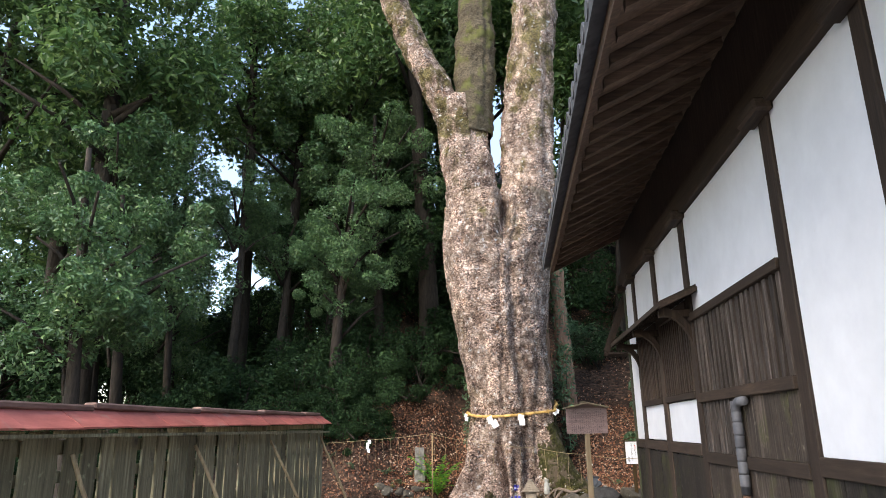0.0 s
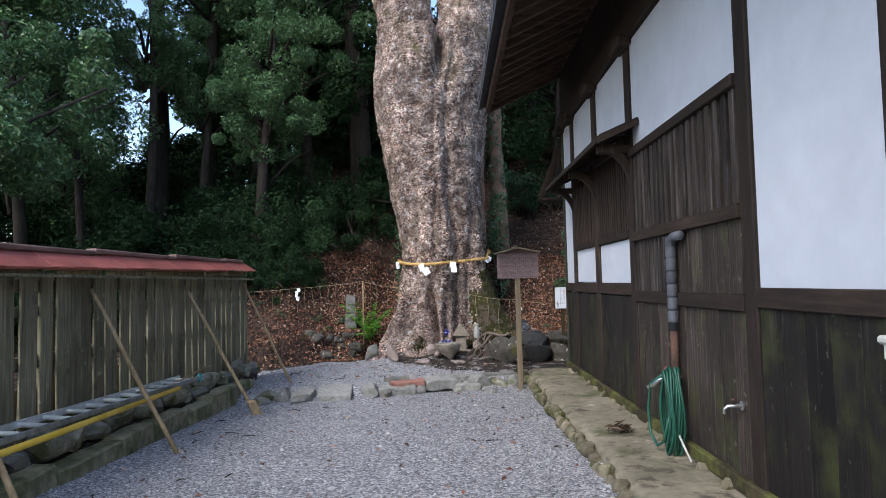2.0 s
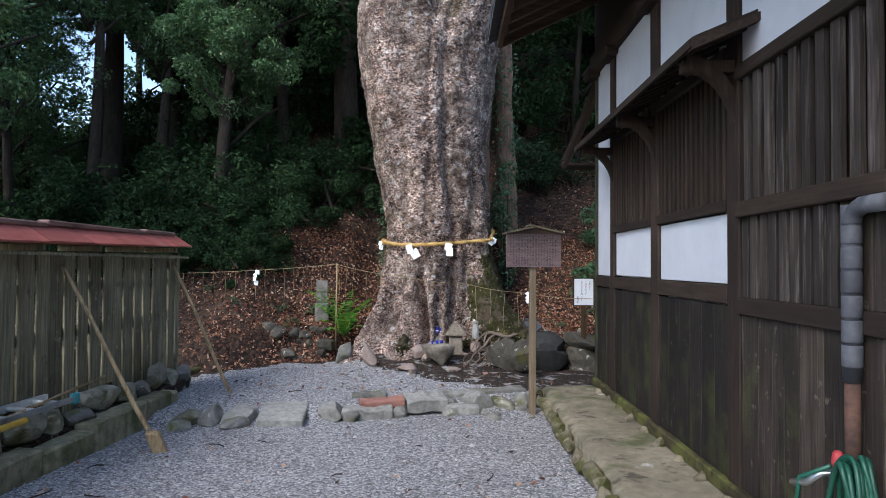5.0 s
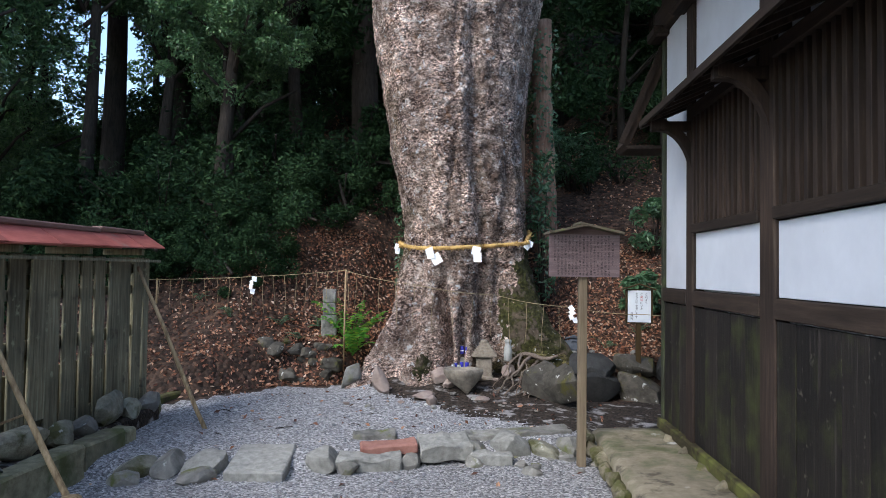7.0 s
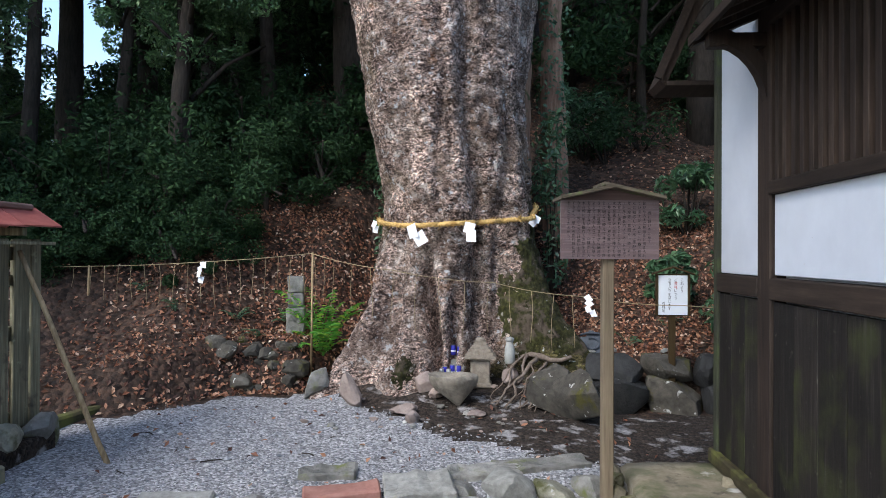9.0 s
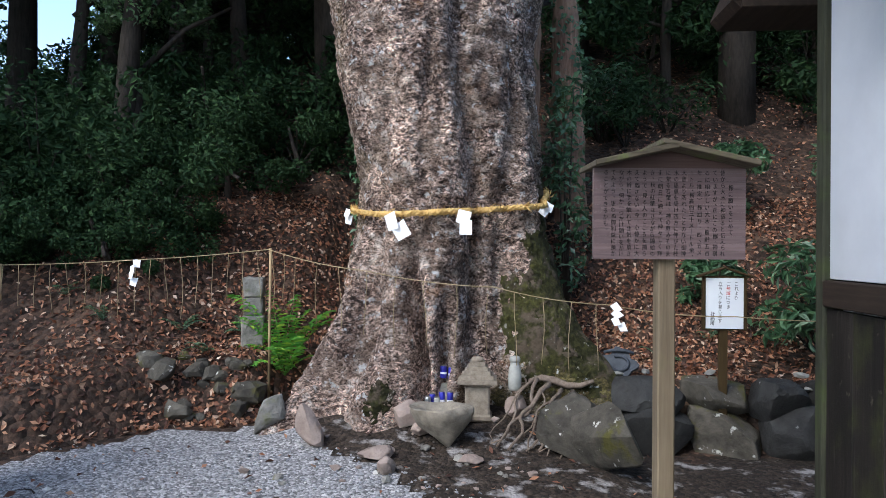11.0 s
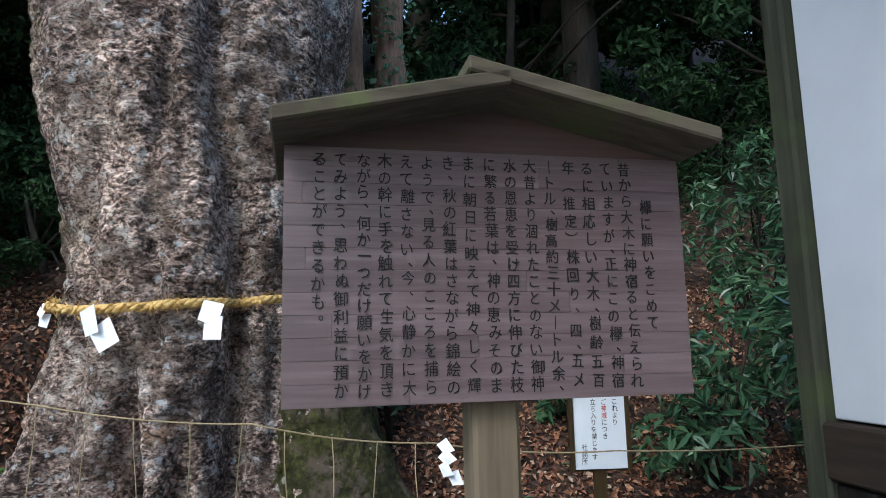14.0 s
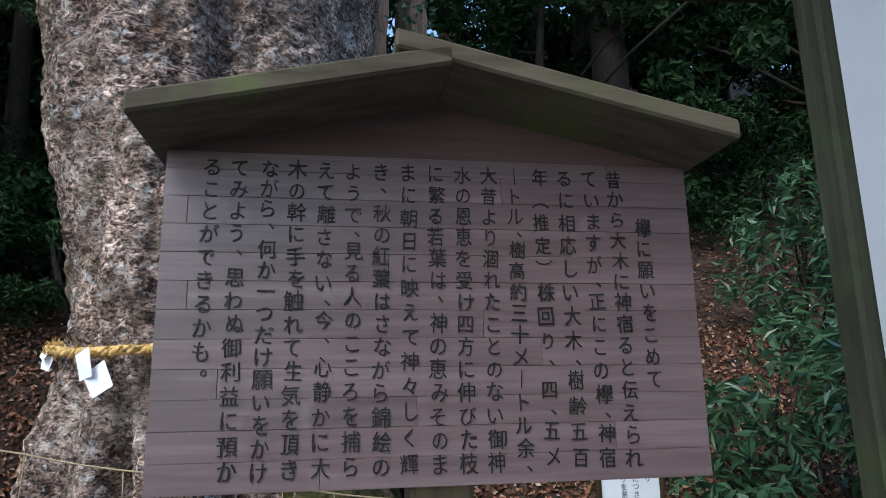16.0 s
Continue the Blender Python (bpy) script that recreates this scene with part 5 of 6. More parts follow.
# little stone shrine
shrine = thing("stone_shrine", ground_at(1.875, 12.08, 0.02), 0, "small weathered stone shrine with a stepped roof", "shrine")
part("body", slab(0.19, 0.17, 0.27, 31, 0.006), M_LANTERN, shrine)
part("base", slab(0.23, 0.21, 0.05, 32, 0.006), M_LANTERN, shrine)
prof = [(0.105, 0.27), (0.105, 0.285), (0.150, 0.29), (0.150, 0.322), (0.126, 0.324), (0.124, 0.354), (0.102, 0.356), (0.100, 0.386), (0.080, 0.388), (0.078, 0.418), (0.060, 0.420), (0.058, 0.452)]
bm = bmesh.new()
tiers = [[bm.verts.new((w * sx, w * 0.88 * sy, z)) for sx, sy in ((-1, -1), (1, -1), (1, 1), (-1, 1))] for w, z in prof]
for r0, r1 in zip(tiers, tiers[1:]):
    for k in range(4):
        bm.faces.new((r0[k], r0[(k + 1) % 4], r1[(k + 1) % 4], r1[k]))
bm.faces.new(tiers[0][::-1])
bm.faces.new(tiers[-1])
z = 0.452
part("stepped_roof", bm, M_LANTERN, shrine, "stepped stone roof")
part("finial", lathe([(0.048, z - 0.005), (0.050, z + 0.012), (0.042, z + 0.028), (0.02, z + 0.036), (0.006, z + 0.038)], 16), M_LANTERN, shrine, smooth=True)

zj = height(2.17, 12.08) + 0.215
jar = thing("offering_jar", (2.165, 12.08, zj), 0, "pale glazed flask standing on a rough stone", "jar")
part("body", lathe([(0.042, 0), (0.05, 0.02), (0.052, 0.10), (0.046, 0.17), (0.034, 0.20), (0.034, 0.22)], 20), M_JAR, jar, smooth=True)
part("lid", lathe([(0.038, 0.22), (0.042, 0.23), (0.042, 0.25), (0.03, 0.262), (0.01, 0.266)], 20), M_JAR, jar, smooth=True)


def can(at, material, h=0.10, r=0.027, label="blue drink can placed as an offering on a stone"):
    c = thing("drink_can", at, rng.uniform(0, 360), label, "can", "offering cans")
    part("body", lathe([(r * 0.85, 0), (r, 0.006), (r, h - 0.012), (r * 0.85, h - 0.002)], 18), material, c, smooth=True)
    part("lid", lathe([(r * 0.84, h - 0.002), (r * 0.86, h + 0.002), (r * 0.78, h + 0.001)], 18), M_METAL, c, "silver can lid")
    part("band", lathe([(r * 1.015, h * 0.35), (r * 1.015, h * 0.5)], 18), M_PAPER, c, "white printed band")


zc = height(1.63, 12.18) + 0.265
can((1.60, 12.17, zc), M_CANBLUE)
can((1.665, 12.17, zc - 0.01), M_CANBLUE)
solo("flat_stone", slab(0.28, 0.18, 0.14, 88, 0.02), M_PINKSTONE, ground_at(1.58, 11.99, 0.035), 4, "flat stone holding small drink cans", "stone")
for x, y, m in ((1.53, 11.98, M_CANBLUE), (1.60, 12.02, M_CANBLUE), (1.57, 11.93, M_JAR), (1.665, 12.02, M_CANBLUE), (1.50, 11.93, M_METAL)):
    can((x, y, height(x, y) + 0.10), m, 0.12, 0.024, "small drink can standing among the stones")

# ridge-end tile leaning on the bank
tile_ob = thing("ridge_end_tile", (3.02, 12.40, max(height(3.02, 12.40) - 0.02, 0.46)), -8, "blue-grey ornamental roof tile leaning on the bank", "roof tile")
bm = bmesh.new()
outline = []
for k in range(36):
    a = 2 * math.pi * k / 36
    r = 0.125 + 0.018 * math.cos(4 * a + 0.4) + 0.012 * math.cos(7 * a)
    outline.append((r * 1.05 * math.cos(a), 0.13 + r * math.sin(a)))
f0 = [bm.verts.new((x, -0.03, z)) for x, z in outline]
f1 = [bm.verts.new((x * 1.05, 0.02, 0.13 + (z - 0.13) * 1.05)) for x, z in outline]
bm.faces.new(f0[::-1])
bm.faces.new(f1)
for k in range(36):
    bm.faces.new((f0[k], f1[k], f1[(k + 1) % 36], f0[(k + 1) % 36])[::-1])
bm.transform(Matrix.Rotation(radians(-22), 4, "X"))
part("plate", bm, M_TILE, tile_ob)
bm = bmesh.new()
tube([(0.075 * math.cos(a), -0.04, 0.13 + 0.06 * math.sin(a)) for a in [radians(200 + k * 14) for k in range(21)]], 0.013, 8, bm)
tube([(-0.12, -0.04, 0.215), (-0.06, -0.05, 0.235), (0.06, -0.05, 0.235), (0.12, -0.04, 0.215)], 0.014, 8, bm)
bm.transform(Matrix.Rotation(radians(-22), 4, "X"))
part("relief", bm, M_TILE, tile_ob, smooth=True)

# bare roots running down beside the boulder
roots = thing("bare_roots", (0, 0, 0), 0, "tangle of bare roots spilling over the earth", "roots")
for i in range(11):
    x0, y0 = 2.25 + 0.05 * i, 12.15 - 0.01 * i
    pts = []
    for k in range(10):
        t = k / 9
        x = x0 - 0.30 * t + 0.035 * math.sin(i * 2.7 + t * 7) + 0.02 * math.sin(i + t * 15)
        y = y0 - 0.50 * t
        pts.append((x, y, height(x, y) + 0.26 * (1 - t) ** 1.3 + 0.02 + 0.02 * math.sin(i + 7 * t)))
    r0 = 0.008 + 0.013 * ((i * 5) % 4) / 3
    part("root", tube(pts, [r0 * (1 - 0.6 * k / 9) for k in range(10)], 8, None, 0.3, i), M_ROOT, roots, smooth=True)
pts = [(2.28 + 0.10 * k, 12.15 + 0.02 * math.sin(k), height(2.3, 12.1) + 0.27 + 0.03 * math.sin(k * 1.4)) for k in range(6)]
part("root", tube(pts, [0.022, 0.026, 0.030, 0.026, 0.022, 0.014], 10, None, 0.4, 4), M_ROOT, roots, smooth=True)

# ---- dry-stone wall under the bank ----
dry = thing("retaining_wall", (0, 0, 0), 0, "dark dry-stone wall holding up the bank", "stone wall", kind="structure")
k = 0
for row, (z, h) in enumerate(((-0.16, 0.46), (0.22, 0.28))):
    x = 2.75 + 0.18 * row
    while x < 6.2:
        w = (0.78, 0.46, 0.95, 0.60, 0.38)[(k * 3) % 5]
        ob = part("stone", rock((w * 1.32, 0.62, h * 1.5), 300 + k, 0.20, 4, 1), (M_DARKSTONE, M_BOULDER, M_DARKSTONE)[k % 3], dry, smooth='hewn')
        ob.matrix_local = pose(x + w / 2, 12.14 + 0.04 * math.sin(k * 2.1) + 0.08 * row, z, 0, rng.uniform(-9, 9), rng.uniform(-8, 8))
        x += w * 0.97
        k += 1
for i in range(9):
    stone((rng.uniform(2.9, 4.6), 12.28 + rng.uniform(-0.05, 0.35), height(3.4, 12.5) - 0.06 + 0.1 * rng.random()), (0.16, 0.09, 0.06), 340 + i, M_SLAB, "flat pale stone lying on the bank", rng.uniform(0, 90), group="bank stones", sub=2)

# ---- signs ----


def column(name, text, size, at_x, top_z, pitch, material, parent, y=-0.0, bold=0.035):
    """Characters set one under another, each a raised stroke group of its own, thickened like brushwork."""
    cu = bpy.data.curves.new("ink", "FONT")
    cu.align_x = "CENTER"
    cu.size, cu.resolution_u, cu.extrude = size, 2, 0.0004
    holder = new("ink_tmp", cu)
    z = top_z
    for ch in text:
        if ch in " _":
            z -= pitch * (1 if ch == " " else 0.35)
            continue
        cu.body = "︱" if ch == "ー" else ch
        dg = bpy.context.evaluated_depsgraph_get()
        me = bpy.data.meshes.new_from_object(holder.evaluated_get(dg))
        dx, dz = (size * 0.45, size * 0.45) if ch in "、。" else (0, 0)
        slant = Matrix.Rotation(radians(rng.uniform(-3, 3)), 4, "Y") @ Matrix.Diagonal((rng.uniform(0.88, 1.02), 1, rng.uniform(0.98, 1.1), 1))
        me.transform(slant @ Matrix.Rotation(radians(90), 4, "X"))
        bm = bmesh.new()
        for ox, oz, oy in ((0, 0, 0), (bold, bold * 0.4, -0.0001), (bold * 0.5, -bold * 0.5, -0.0002)):
            layer = me.copy()
            layer.transform(Matrix.Translation((ox * size, oy, oz * size)))
            bm.from_mesh(layer)
            bpy.data.meshes.remove(layer)
        bpy.data.meshes.remove(me)
        ob = part(name, bm, material, parent)
        ob.location = (at_x + dx + rng.uniform(-1, 1) * size * 0.05, y, z - size * 0.8 + dz)
        z -= pitch * (0.6 if ch in "、。" else 1.0)
    bpy.data.objects.remove(holder)
    bpy.data.curves.remove(cu)


SX, SY = 2.689, 9.588
sign = thing("sign_board", (SX, SY, 0.010), 5, "brown wooden notice board with black writing under a gabled roof", "sign")
part("post", box((-0.035, -0.02, -0.12), (0.035, 0.05, 1.90), 0.006), M_SIGNPOST, sign, "pale weathered square post")
JOINTS = (-0.13, 0.19, -0.03, -0.235, 0.11, 0.045, -0.27, -0.06, 0.15, -0.275, 0.07, 0.2)
for k in range(12):
    z0, z1 = 1.488 + k * 0.0307, min(1.846, 1.488 + (k + 1) * 0.0307 - 0.0003)
    for x0, x1 in ((-0.300, JOINTS[k] - 0.0002), (JOINTS[k] + 0.0002, 0.300)):
        d = 0.0004 * math.sin(k * 5.3 + x0 * 17)
        part("plank", box((x0, -0.0445 + d, z0), (x1, -0.022, z1), 0.0003), M_SIGN, sign, "smooth reddish-brown plank")
bm = bmesh.new()
g = [(-0.298, 1.8465), (0.298, 1.8465), (0.298, 1.850), (0.0, 1.916), (-0.298, 1.850)]
a = [bm.verts.new((x, -0.041, z)) for x, z in g]
c = [bm.verts.new((x, -0.022, z)) for x, z in g]
bm.faces.new(a)
bm.faces.new(c[::-1])
for k in range(5):
    bm.faces.new((a[k], c[k], c[(k + 1) % 5], a[(k + 1) % 5])[::-1])
part("gable", bm, M_SIGNDARK, sign)
for sx in (-1, 1):
    bm = bmesh.new()
    ends = [(0.0, 1.913), (-0.316, 1.843)] if sx < 0 else [(-0.060, 1.928), (0.312, 1.845)]
    th = 0.022
    v = [bm.verts.new((x, yy, z + t)) for t in (0, th) for yy in (-0.150, 0.15) for x, z in ends]
    for f in ((0, 1, 3, 2), (4, 6, 7, 5), (0, 4, 5, 1), (1, 5, 7, 3), (3, 7, 6, 2), (2, 6, 4, 0)):
        bm.faces.new([v[i] for i in f])
    bmesh.ops.recalc_face_normals(bm, faces=bm.faces[:])
    bmesh.ops.bevel(bm, geom=bm.edges[:], offset=0.003, segments=1, affect="EDGES")
    part("roof_board", bm, M_SIGNROOF, sign, "lichen-grey weathered roof board")
TEXT = ["  _欅に願いをこめて", "昔から大木に神宿ると伝えられ", "ていますが、正にこの欅、神宿", "るに相応しい大木、樹齢五百", "年(推定)株回り、_四、五メ", "ートル、樹高約三十メートル余、",
        "大昔より涸れたことのない御神", "水の恩恵を受け四方に伸びた枝", "に繁る若葉は、_神の恵みそのま", "まに朝日に映えて神々しく輝", "き、_秋の紅葉はさながら錦絵の", "ようで、見る人のこころを捕ら",
        "えて離さない、今、_心静かに大", "木の幹に手を触れて生気を頂き", "ながら、_何か一つだけ願いをかけ", "てみよう、_思わぬ御利益に預か", "ることができるかも。"]
for k, line in enumerate(TEXT):
    units = sum(0.6 if ch in "、。" else 0.35 if ch == "_" else 1.0 for ch in line)
    pitch = 0.0250 if k in (0, 16) else min(0.0272, 0.343 / units)
    column("character", line.replace("(", "︵").replace(")", "︶"), 0.0218, 0.240 - k * 0.0308, 1.837, pitch, M_INK, sign, -0.0455, 0.0)

NX, NY = 3.745, 12.10
note = thing("notice_board", (NX, NY, height(NX, NY)), -4, "small white notice in a honey-coloured wooden frame", "sign")
nz = 0.94 - height(NX, NY)
part("post", box((-0.032, -0.012, -0.25), (0.032, 0.03, nz + 0.30), 0.004), M_NOTICEWOOD, note)
part("sheet", box((-0.14, -0.034, nz), (0.14, -0.022, nz + 0.385), 0.001), M_NOTICE, note, "white printed sheet")
for sx in (-1, 1):
    part("frame_side", box((sx * 0.15 - 0.012, -0.045, nz - 0.01), (sx * 0.15 + 0.012, -0.012, nz + 0.40), 0.003), M_NOTICEWOOD, note)
    part("roof_board", bar(Vector((0, -0.035, nz + 0.465)), Vector((sx * 0.20, -0.035, nz + 0.395)), 0.075, 0.016), M_NOTICEWOOD, note)
part("frame_rail", box((-0.138, -0.020, nz - 0.012), (0.138, -0.008, nz + 0.40), 0.002), M_NOTICEWOOD, note)
for k, (line, x, z, m) in enumerate((("これより", 0.085, 0.355, M_INK), ("ご", 0.028, 0.355, M_INK), ("神域", 0.028, 0.320, M_REDINK), ("につき", 0.028, 0.250, M_INK), ("立ち入りを禁じます", -0.030, 0.355, M_INK), ("社務所", -0.085, 0.125, M_INK))):
    column("character", line, 0.034, x, nz + z, 0.035, m, note, -0.0345, 0.0)

# ---- boundary string with hanging straws and paper ----
line_pts = [(-4.6, 12.75, 1.33), (-2.6, 12.7, 1.36), (-1.2, 12.62, 1.42), (0.03, 12.55, 1.52), (1.0, 11.98, 1.36), (2.0, 11.86, 1.25), (2.86, 11.95, 1.12), (3.8, 12.0, 1.04), (5.4, 12.3, 1.0)]
boundary = thing("boundary_string", (0, 0, 0), 0, "thin straw string with hanging straws marking the sacred ground", "string")


def on_line(t):
    i = min(int(t), len(line_pts) - 2)
    f = t - i
    p = Vector(line_pts[i]).lerp(Vector(line_pts[i + 1]), f)
    p.z -= 0.05 * 4 * f * (1 - f) * (0.5 if i > 2 else 0.2)
    return p


part("cord", tube([on_line(k * 8 / 120) for k in range(121)], 0.0042, 6, None, 0.3), M_STRING, boundary, smooth=True)
for k in range(64):
    t = 0.2 + k * 7.6 / 64
    p = on_line(t)
    ln = min(p.z - height(p.x, p.y) - 0.03, (0.50, 0.42, 0.55, 0.46)[k % 4])
    if not 0.1 < ln or (t > 3.2 and k % 2) or t > 5.9:
        continue
    j = 0.012
    pts = [p + Vector((j * math.sin(k + q), j * math.cos(k * 2 + q), -ln * q / 4)) for q in range(5)]
    part("hanging_straw", tube(pts, 0.0028, 5), M_STRING, boundary, smooth=True)
for t, sz, tl in ((1.0 + 0.98, 0.085, 0.1), (6.0 + 0.02, 0.075, -0.3)):
    p = on_line(t)
    shide((p.x, p.y - 0.01, p.z), 0, sz, 4, "string papers", tl, "torn white paper streamer hanging from the string")
for p0, h in (((0.03, 12.57), 1.53), ((-2.6, 12.72), 1.37), ((-4.6, 12.77), 1.34)):
    z = height(*p0)
    solo("string_stake", tube([(0, 0, -0.1), (0.01, 0, h - z)], 0.012, 8), M_POLE, (*p0, z), 0, "thin stake holding the boundary string", "stake", "string stakes", smooth=True)

# stacked stone marker
marker = thing("stone_marker", (-0.27, 13.02, height(-0.27, 13.02) - 0.05), 10, "short stack of square grey stones on the bank", "stone marker")
hz = 1.255 - (height(-0.27, 13.02) - 0.05)
for z0, z1, s in ((0, hz - 0.36, 0.21), (hz - 0.358, hz - 0.19, 0.18), (hz - 0.188, hz, 0.185)):
    bm = slab(s, s, z1 - z0, 60 + s * 100, 0.01)
    bm.transform(Matrix.Translation((0, 0, z0)))
    part("block", bm, M_STONE, marker)

# ---- pipe, hose, tap, meter on the wall ----
pipe = thing("drain_pipe", (WX - 0.062, 5.03, 0.13), 0, "grey wrapped water pipe on the boarded wall", "pipe")
part("riser", tube([(0, 0, 0.92), (0, 0, 1.55), (0, -0.02, 1.61), (0, -0.08, 1.635), (0, -0.22, 1.635)], 0.036, 18), M_PIPE, pipe, smooth=True)
for z in (0.98, 1.08, 1.18, 1.28, 1.38, 1.48, 1.55):
    part("wrap", lathe([(0.037, z), (0.040, z + 0.006), (0.040, z + 0.084), (0.037, z + 0.09)], 18), M_PIPE, pipe, smooth=True)
part("old_section", tube([(0, 0, 0.50), (0, 0, 0.92)], 0.030, 16), M_RUST, pipe, "rusty bare pipe", smooth=True)
part("lower_section", tube([(0, 0, 0.0), (0, 0, 0.50)], 0.035, 16), M_PIPE, pipe, smooth=True)
hose = thing("garden_hose", (WX - 0.15, 4.90, 0.14), 0, "green garden hose looped over a wall tap", "hose")
for i in range(8):
    r = 0.085 + 0.008 * (i % 3)
    h = 0.29 + 0.012 * ((i * 5) % 4)
    pts = [((i - 3) * 0.014 + 0.01 * math.sin(a * 3 + i), r * math.sin(a) * (1 + 0.1 * math.sin(i)), 0.33 + h * math.cos(a) - 0.02 * (i % 2)) for a in [2 * math.pi * k / 40 for k in range(41)]]
    part("coil", tube(pts, 0.0105, 8, caps=False), M_HOSE, hose, smooth=True)
part("loose_end", tube([(-0.02, 0.10, 0.58), (-0.08, 0.22, 0.50), (-0.10, 0.24, 0.30), (-0.10, 0.20, 0.12), (-0.08, 0.10, 0.05), (-0.06, 0.0, 0.10), (-0.04, -0.08, 0.3)], 0.0105, 8), M_HOSE, hose, smooth=True)
tap2 = thing("hose_tap", (WX - 0.08, 5.02, 0.69), 0, "wall tap with a red cap holding the hose", "tap")
part("valve", tube([(0.08, 0, 0), (-0.04, 0, 0), (-0.10, 0.02, -0.01), (-0.14, 0.06, -0.06), (-0.15, 0.16, -0.09)], 0.016, 10), M_METAL, tap2, smooth=True)
part("cap", lathe([(0.022, 0.015), (0.024, 0.04), (0.02, 0.075), (0.012, 0.085)], 14, None, (-0.05, 0, 0)), M_RED, tap2, "dull red cap", smooth=True)
tap1 = thing("wall_tap", (WX - 0.012, 3.97, 0.67), 0, "chrome tap on the boarded wall", "tap")
part("spout", tube([(0.0, 0, 0), (-0.06, 0, 0.0), (-0.09, 0.01, -0.003), (-0.11, 0.012, -0.018), (-0.113, 0.014, -0.05)], [0.011, 0.012, 0.010, 0.009, 0.008], 12), M_METAL, tap1, smooth=True)
part("handle", lathe([(0.007, 0.006), (0.007, 0.03), (0.015, 0.033), (0.015, 0.042), (0.004, 0.045)], 14, None, (-0.06, 0, 0)), M_RUST, tap1, smooth=True)
part("flange", tube([(-0.002, 0, 0), (-0.012, 0, 0)], 0.03, 16), M_METAL, tap1)
meter = thing("meter_box", (WX - 0.026, 2.43, 1.11), 0, "ivory plastic switch box with a hanging wire", "switch box")
bm = box((-0.055, 0, 0), (0.0, 0.09, 0.09), 0.008)
part("case", bm, M_BOXGREY, meter)
bm = box((-0.075, -0.008, 0.065), (0.0, 0.098, 0.10), 0.01)
part("cover", bm, M_BOXGREY, meter)
part("wire", tube([(-0.03, 0.05, 0.0), (-0.03, 0.05, -0.04), (-0.03, 0.03, -0.08), (-0.01, -0.05, -0.09), (0.0, -0.2, -0.09)], 0.004, 8), M_BOXGREY, meter, smooth=True)
solo("ground_clamp", tube([(0, 0, 0), (-0.02, 0.10, 0.10), (0.0, 0.25, 0.14), (-0.02, 0.42, 0.04)], 0.008, 8), M_BOXGREY, (WX - 0.12, 4.6, 0.17), 0, "pale loose wire by the sill", "wire", smooth=True)
# loose heaps of dry leaves and twigs
hp = np.array([(3.14 + rng.normal(0, 0.05), 5.68 + rng.normal(0, 0.07), 0.15 + 0.05 * rng.random()) for _ in range(46)])
M_DEADFROND = leafy("dead_frond", [(0, (0.030, 0.020, 0.014)), (0.6, (0.075, 0.048, 0.030)), (1, (0.14, 0.095, 0.06))], 0.7, 0.1)
tagged(new("leaf_heap", leaf_mesh("leaf_heap", hp, np.tile((0.0, 0.0, 1.0), (46, 1)), 0.12, M_DEADFROND, 0.2, 0.8, 31)), "small heap of dry brown leaves on the apron", "leaf heap", kind="stuff")
for i in range(40):
    x, y = rng.uniform(-1.1, 2.6), 2.5 + rng.random() * 9.0
    if 8.5 < y < 9.5:
        continue
    a = rng.random() * 6.28
    ln = rng.uniform(0.05, 0.2)
    pts = [(ln * t * math.cos(a + 0.6 * t), ln * t * math.sin(a + 0.6 * t), 0.008 + 0.01 * math.sin(3 * t)) for t in (0, 0.35, 0.7, 1.0)]
    solo("twig", tube(pts, [0.006, 0.005, 0.004, 0.002], 6), M_TRUNK, (x, y, height(x, y)), 0, "small dry twig lying on the gravel", "twig", "twigs on the yard", smooth=True)
hp = []
for i in range(150):
    x, y = rng.uniform(-1.1, 2.7), 2.5 + rng.random() * 9.3
    hp.append((x, y, height(x, y) + 0.012))
tagged(new("scattered_leaves", leaf_mesh("scattered_leaves", np.array(hp), np.tile((0.0, 0.0, 1.0), (150, 1)), 0.06, M_LITTER, 0.5, 0.3, 33)), "few dry leaves scattered over the gravel", "fallen leaves", kind="stuff")

# ---- ferns, vines, shrubs ----


def fern(at, n, size, seed, material, label, rise=(0.9, 1.5)):
    """Arching fronds set with leaflets."""
    r = np.random.default_rng(seed)
    ob = thing("fern", at, 0, label, "fern")
    for i in range(n):
        a = r.uniform(0, 6.28)
        ln = size * r.uniform(0.6, 1.1)
        up = r.uniform(*rise)
        places, nors, ups = [], [], []
        spine = []
        for k in range(15):
            t = k / 14
            p = Vector((math.cos(a) * ln * t * 0.9, math.sin(a) * ln * t * 0.9, ln * (up * t - 0.85 * t * t)))
            spine.append(p)
            if k > 1:
                for s in (-1, 1):
                    w = ln * 0.20 * math.sin(math.pi * min(1, 0.15 + t * 0.85))
                    side = Vector((-math.sin(a), math.cos(a), 0)) * s
                    places.append(p + side * w * 0.55)
                    nors.append((0, 0, 1))
                    ups.append(side + Vector((0, 0, -0.25)))
        fr = new("frond", leaf_mesh("frond", np.array(places), np.array(nors, float), ln * 0.20, material, 0.32, 0.2, seed + i, np.array(ups, float)))
        fr.parent = ob
        part("stem", tube(spine, 0.003, 4), material, fr)
    return ob


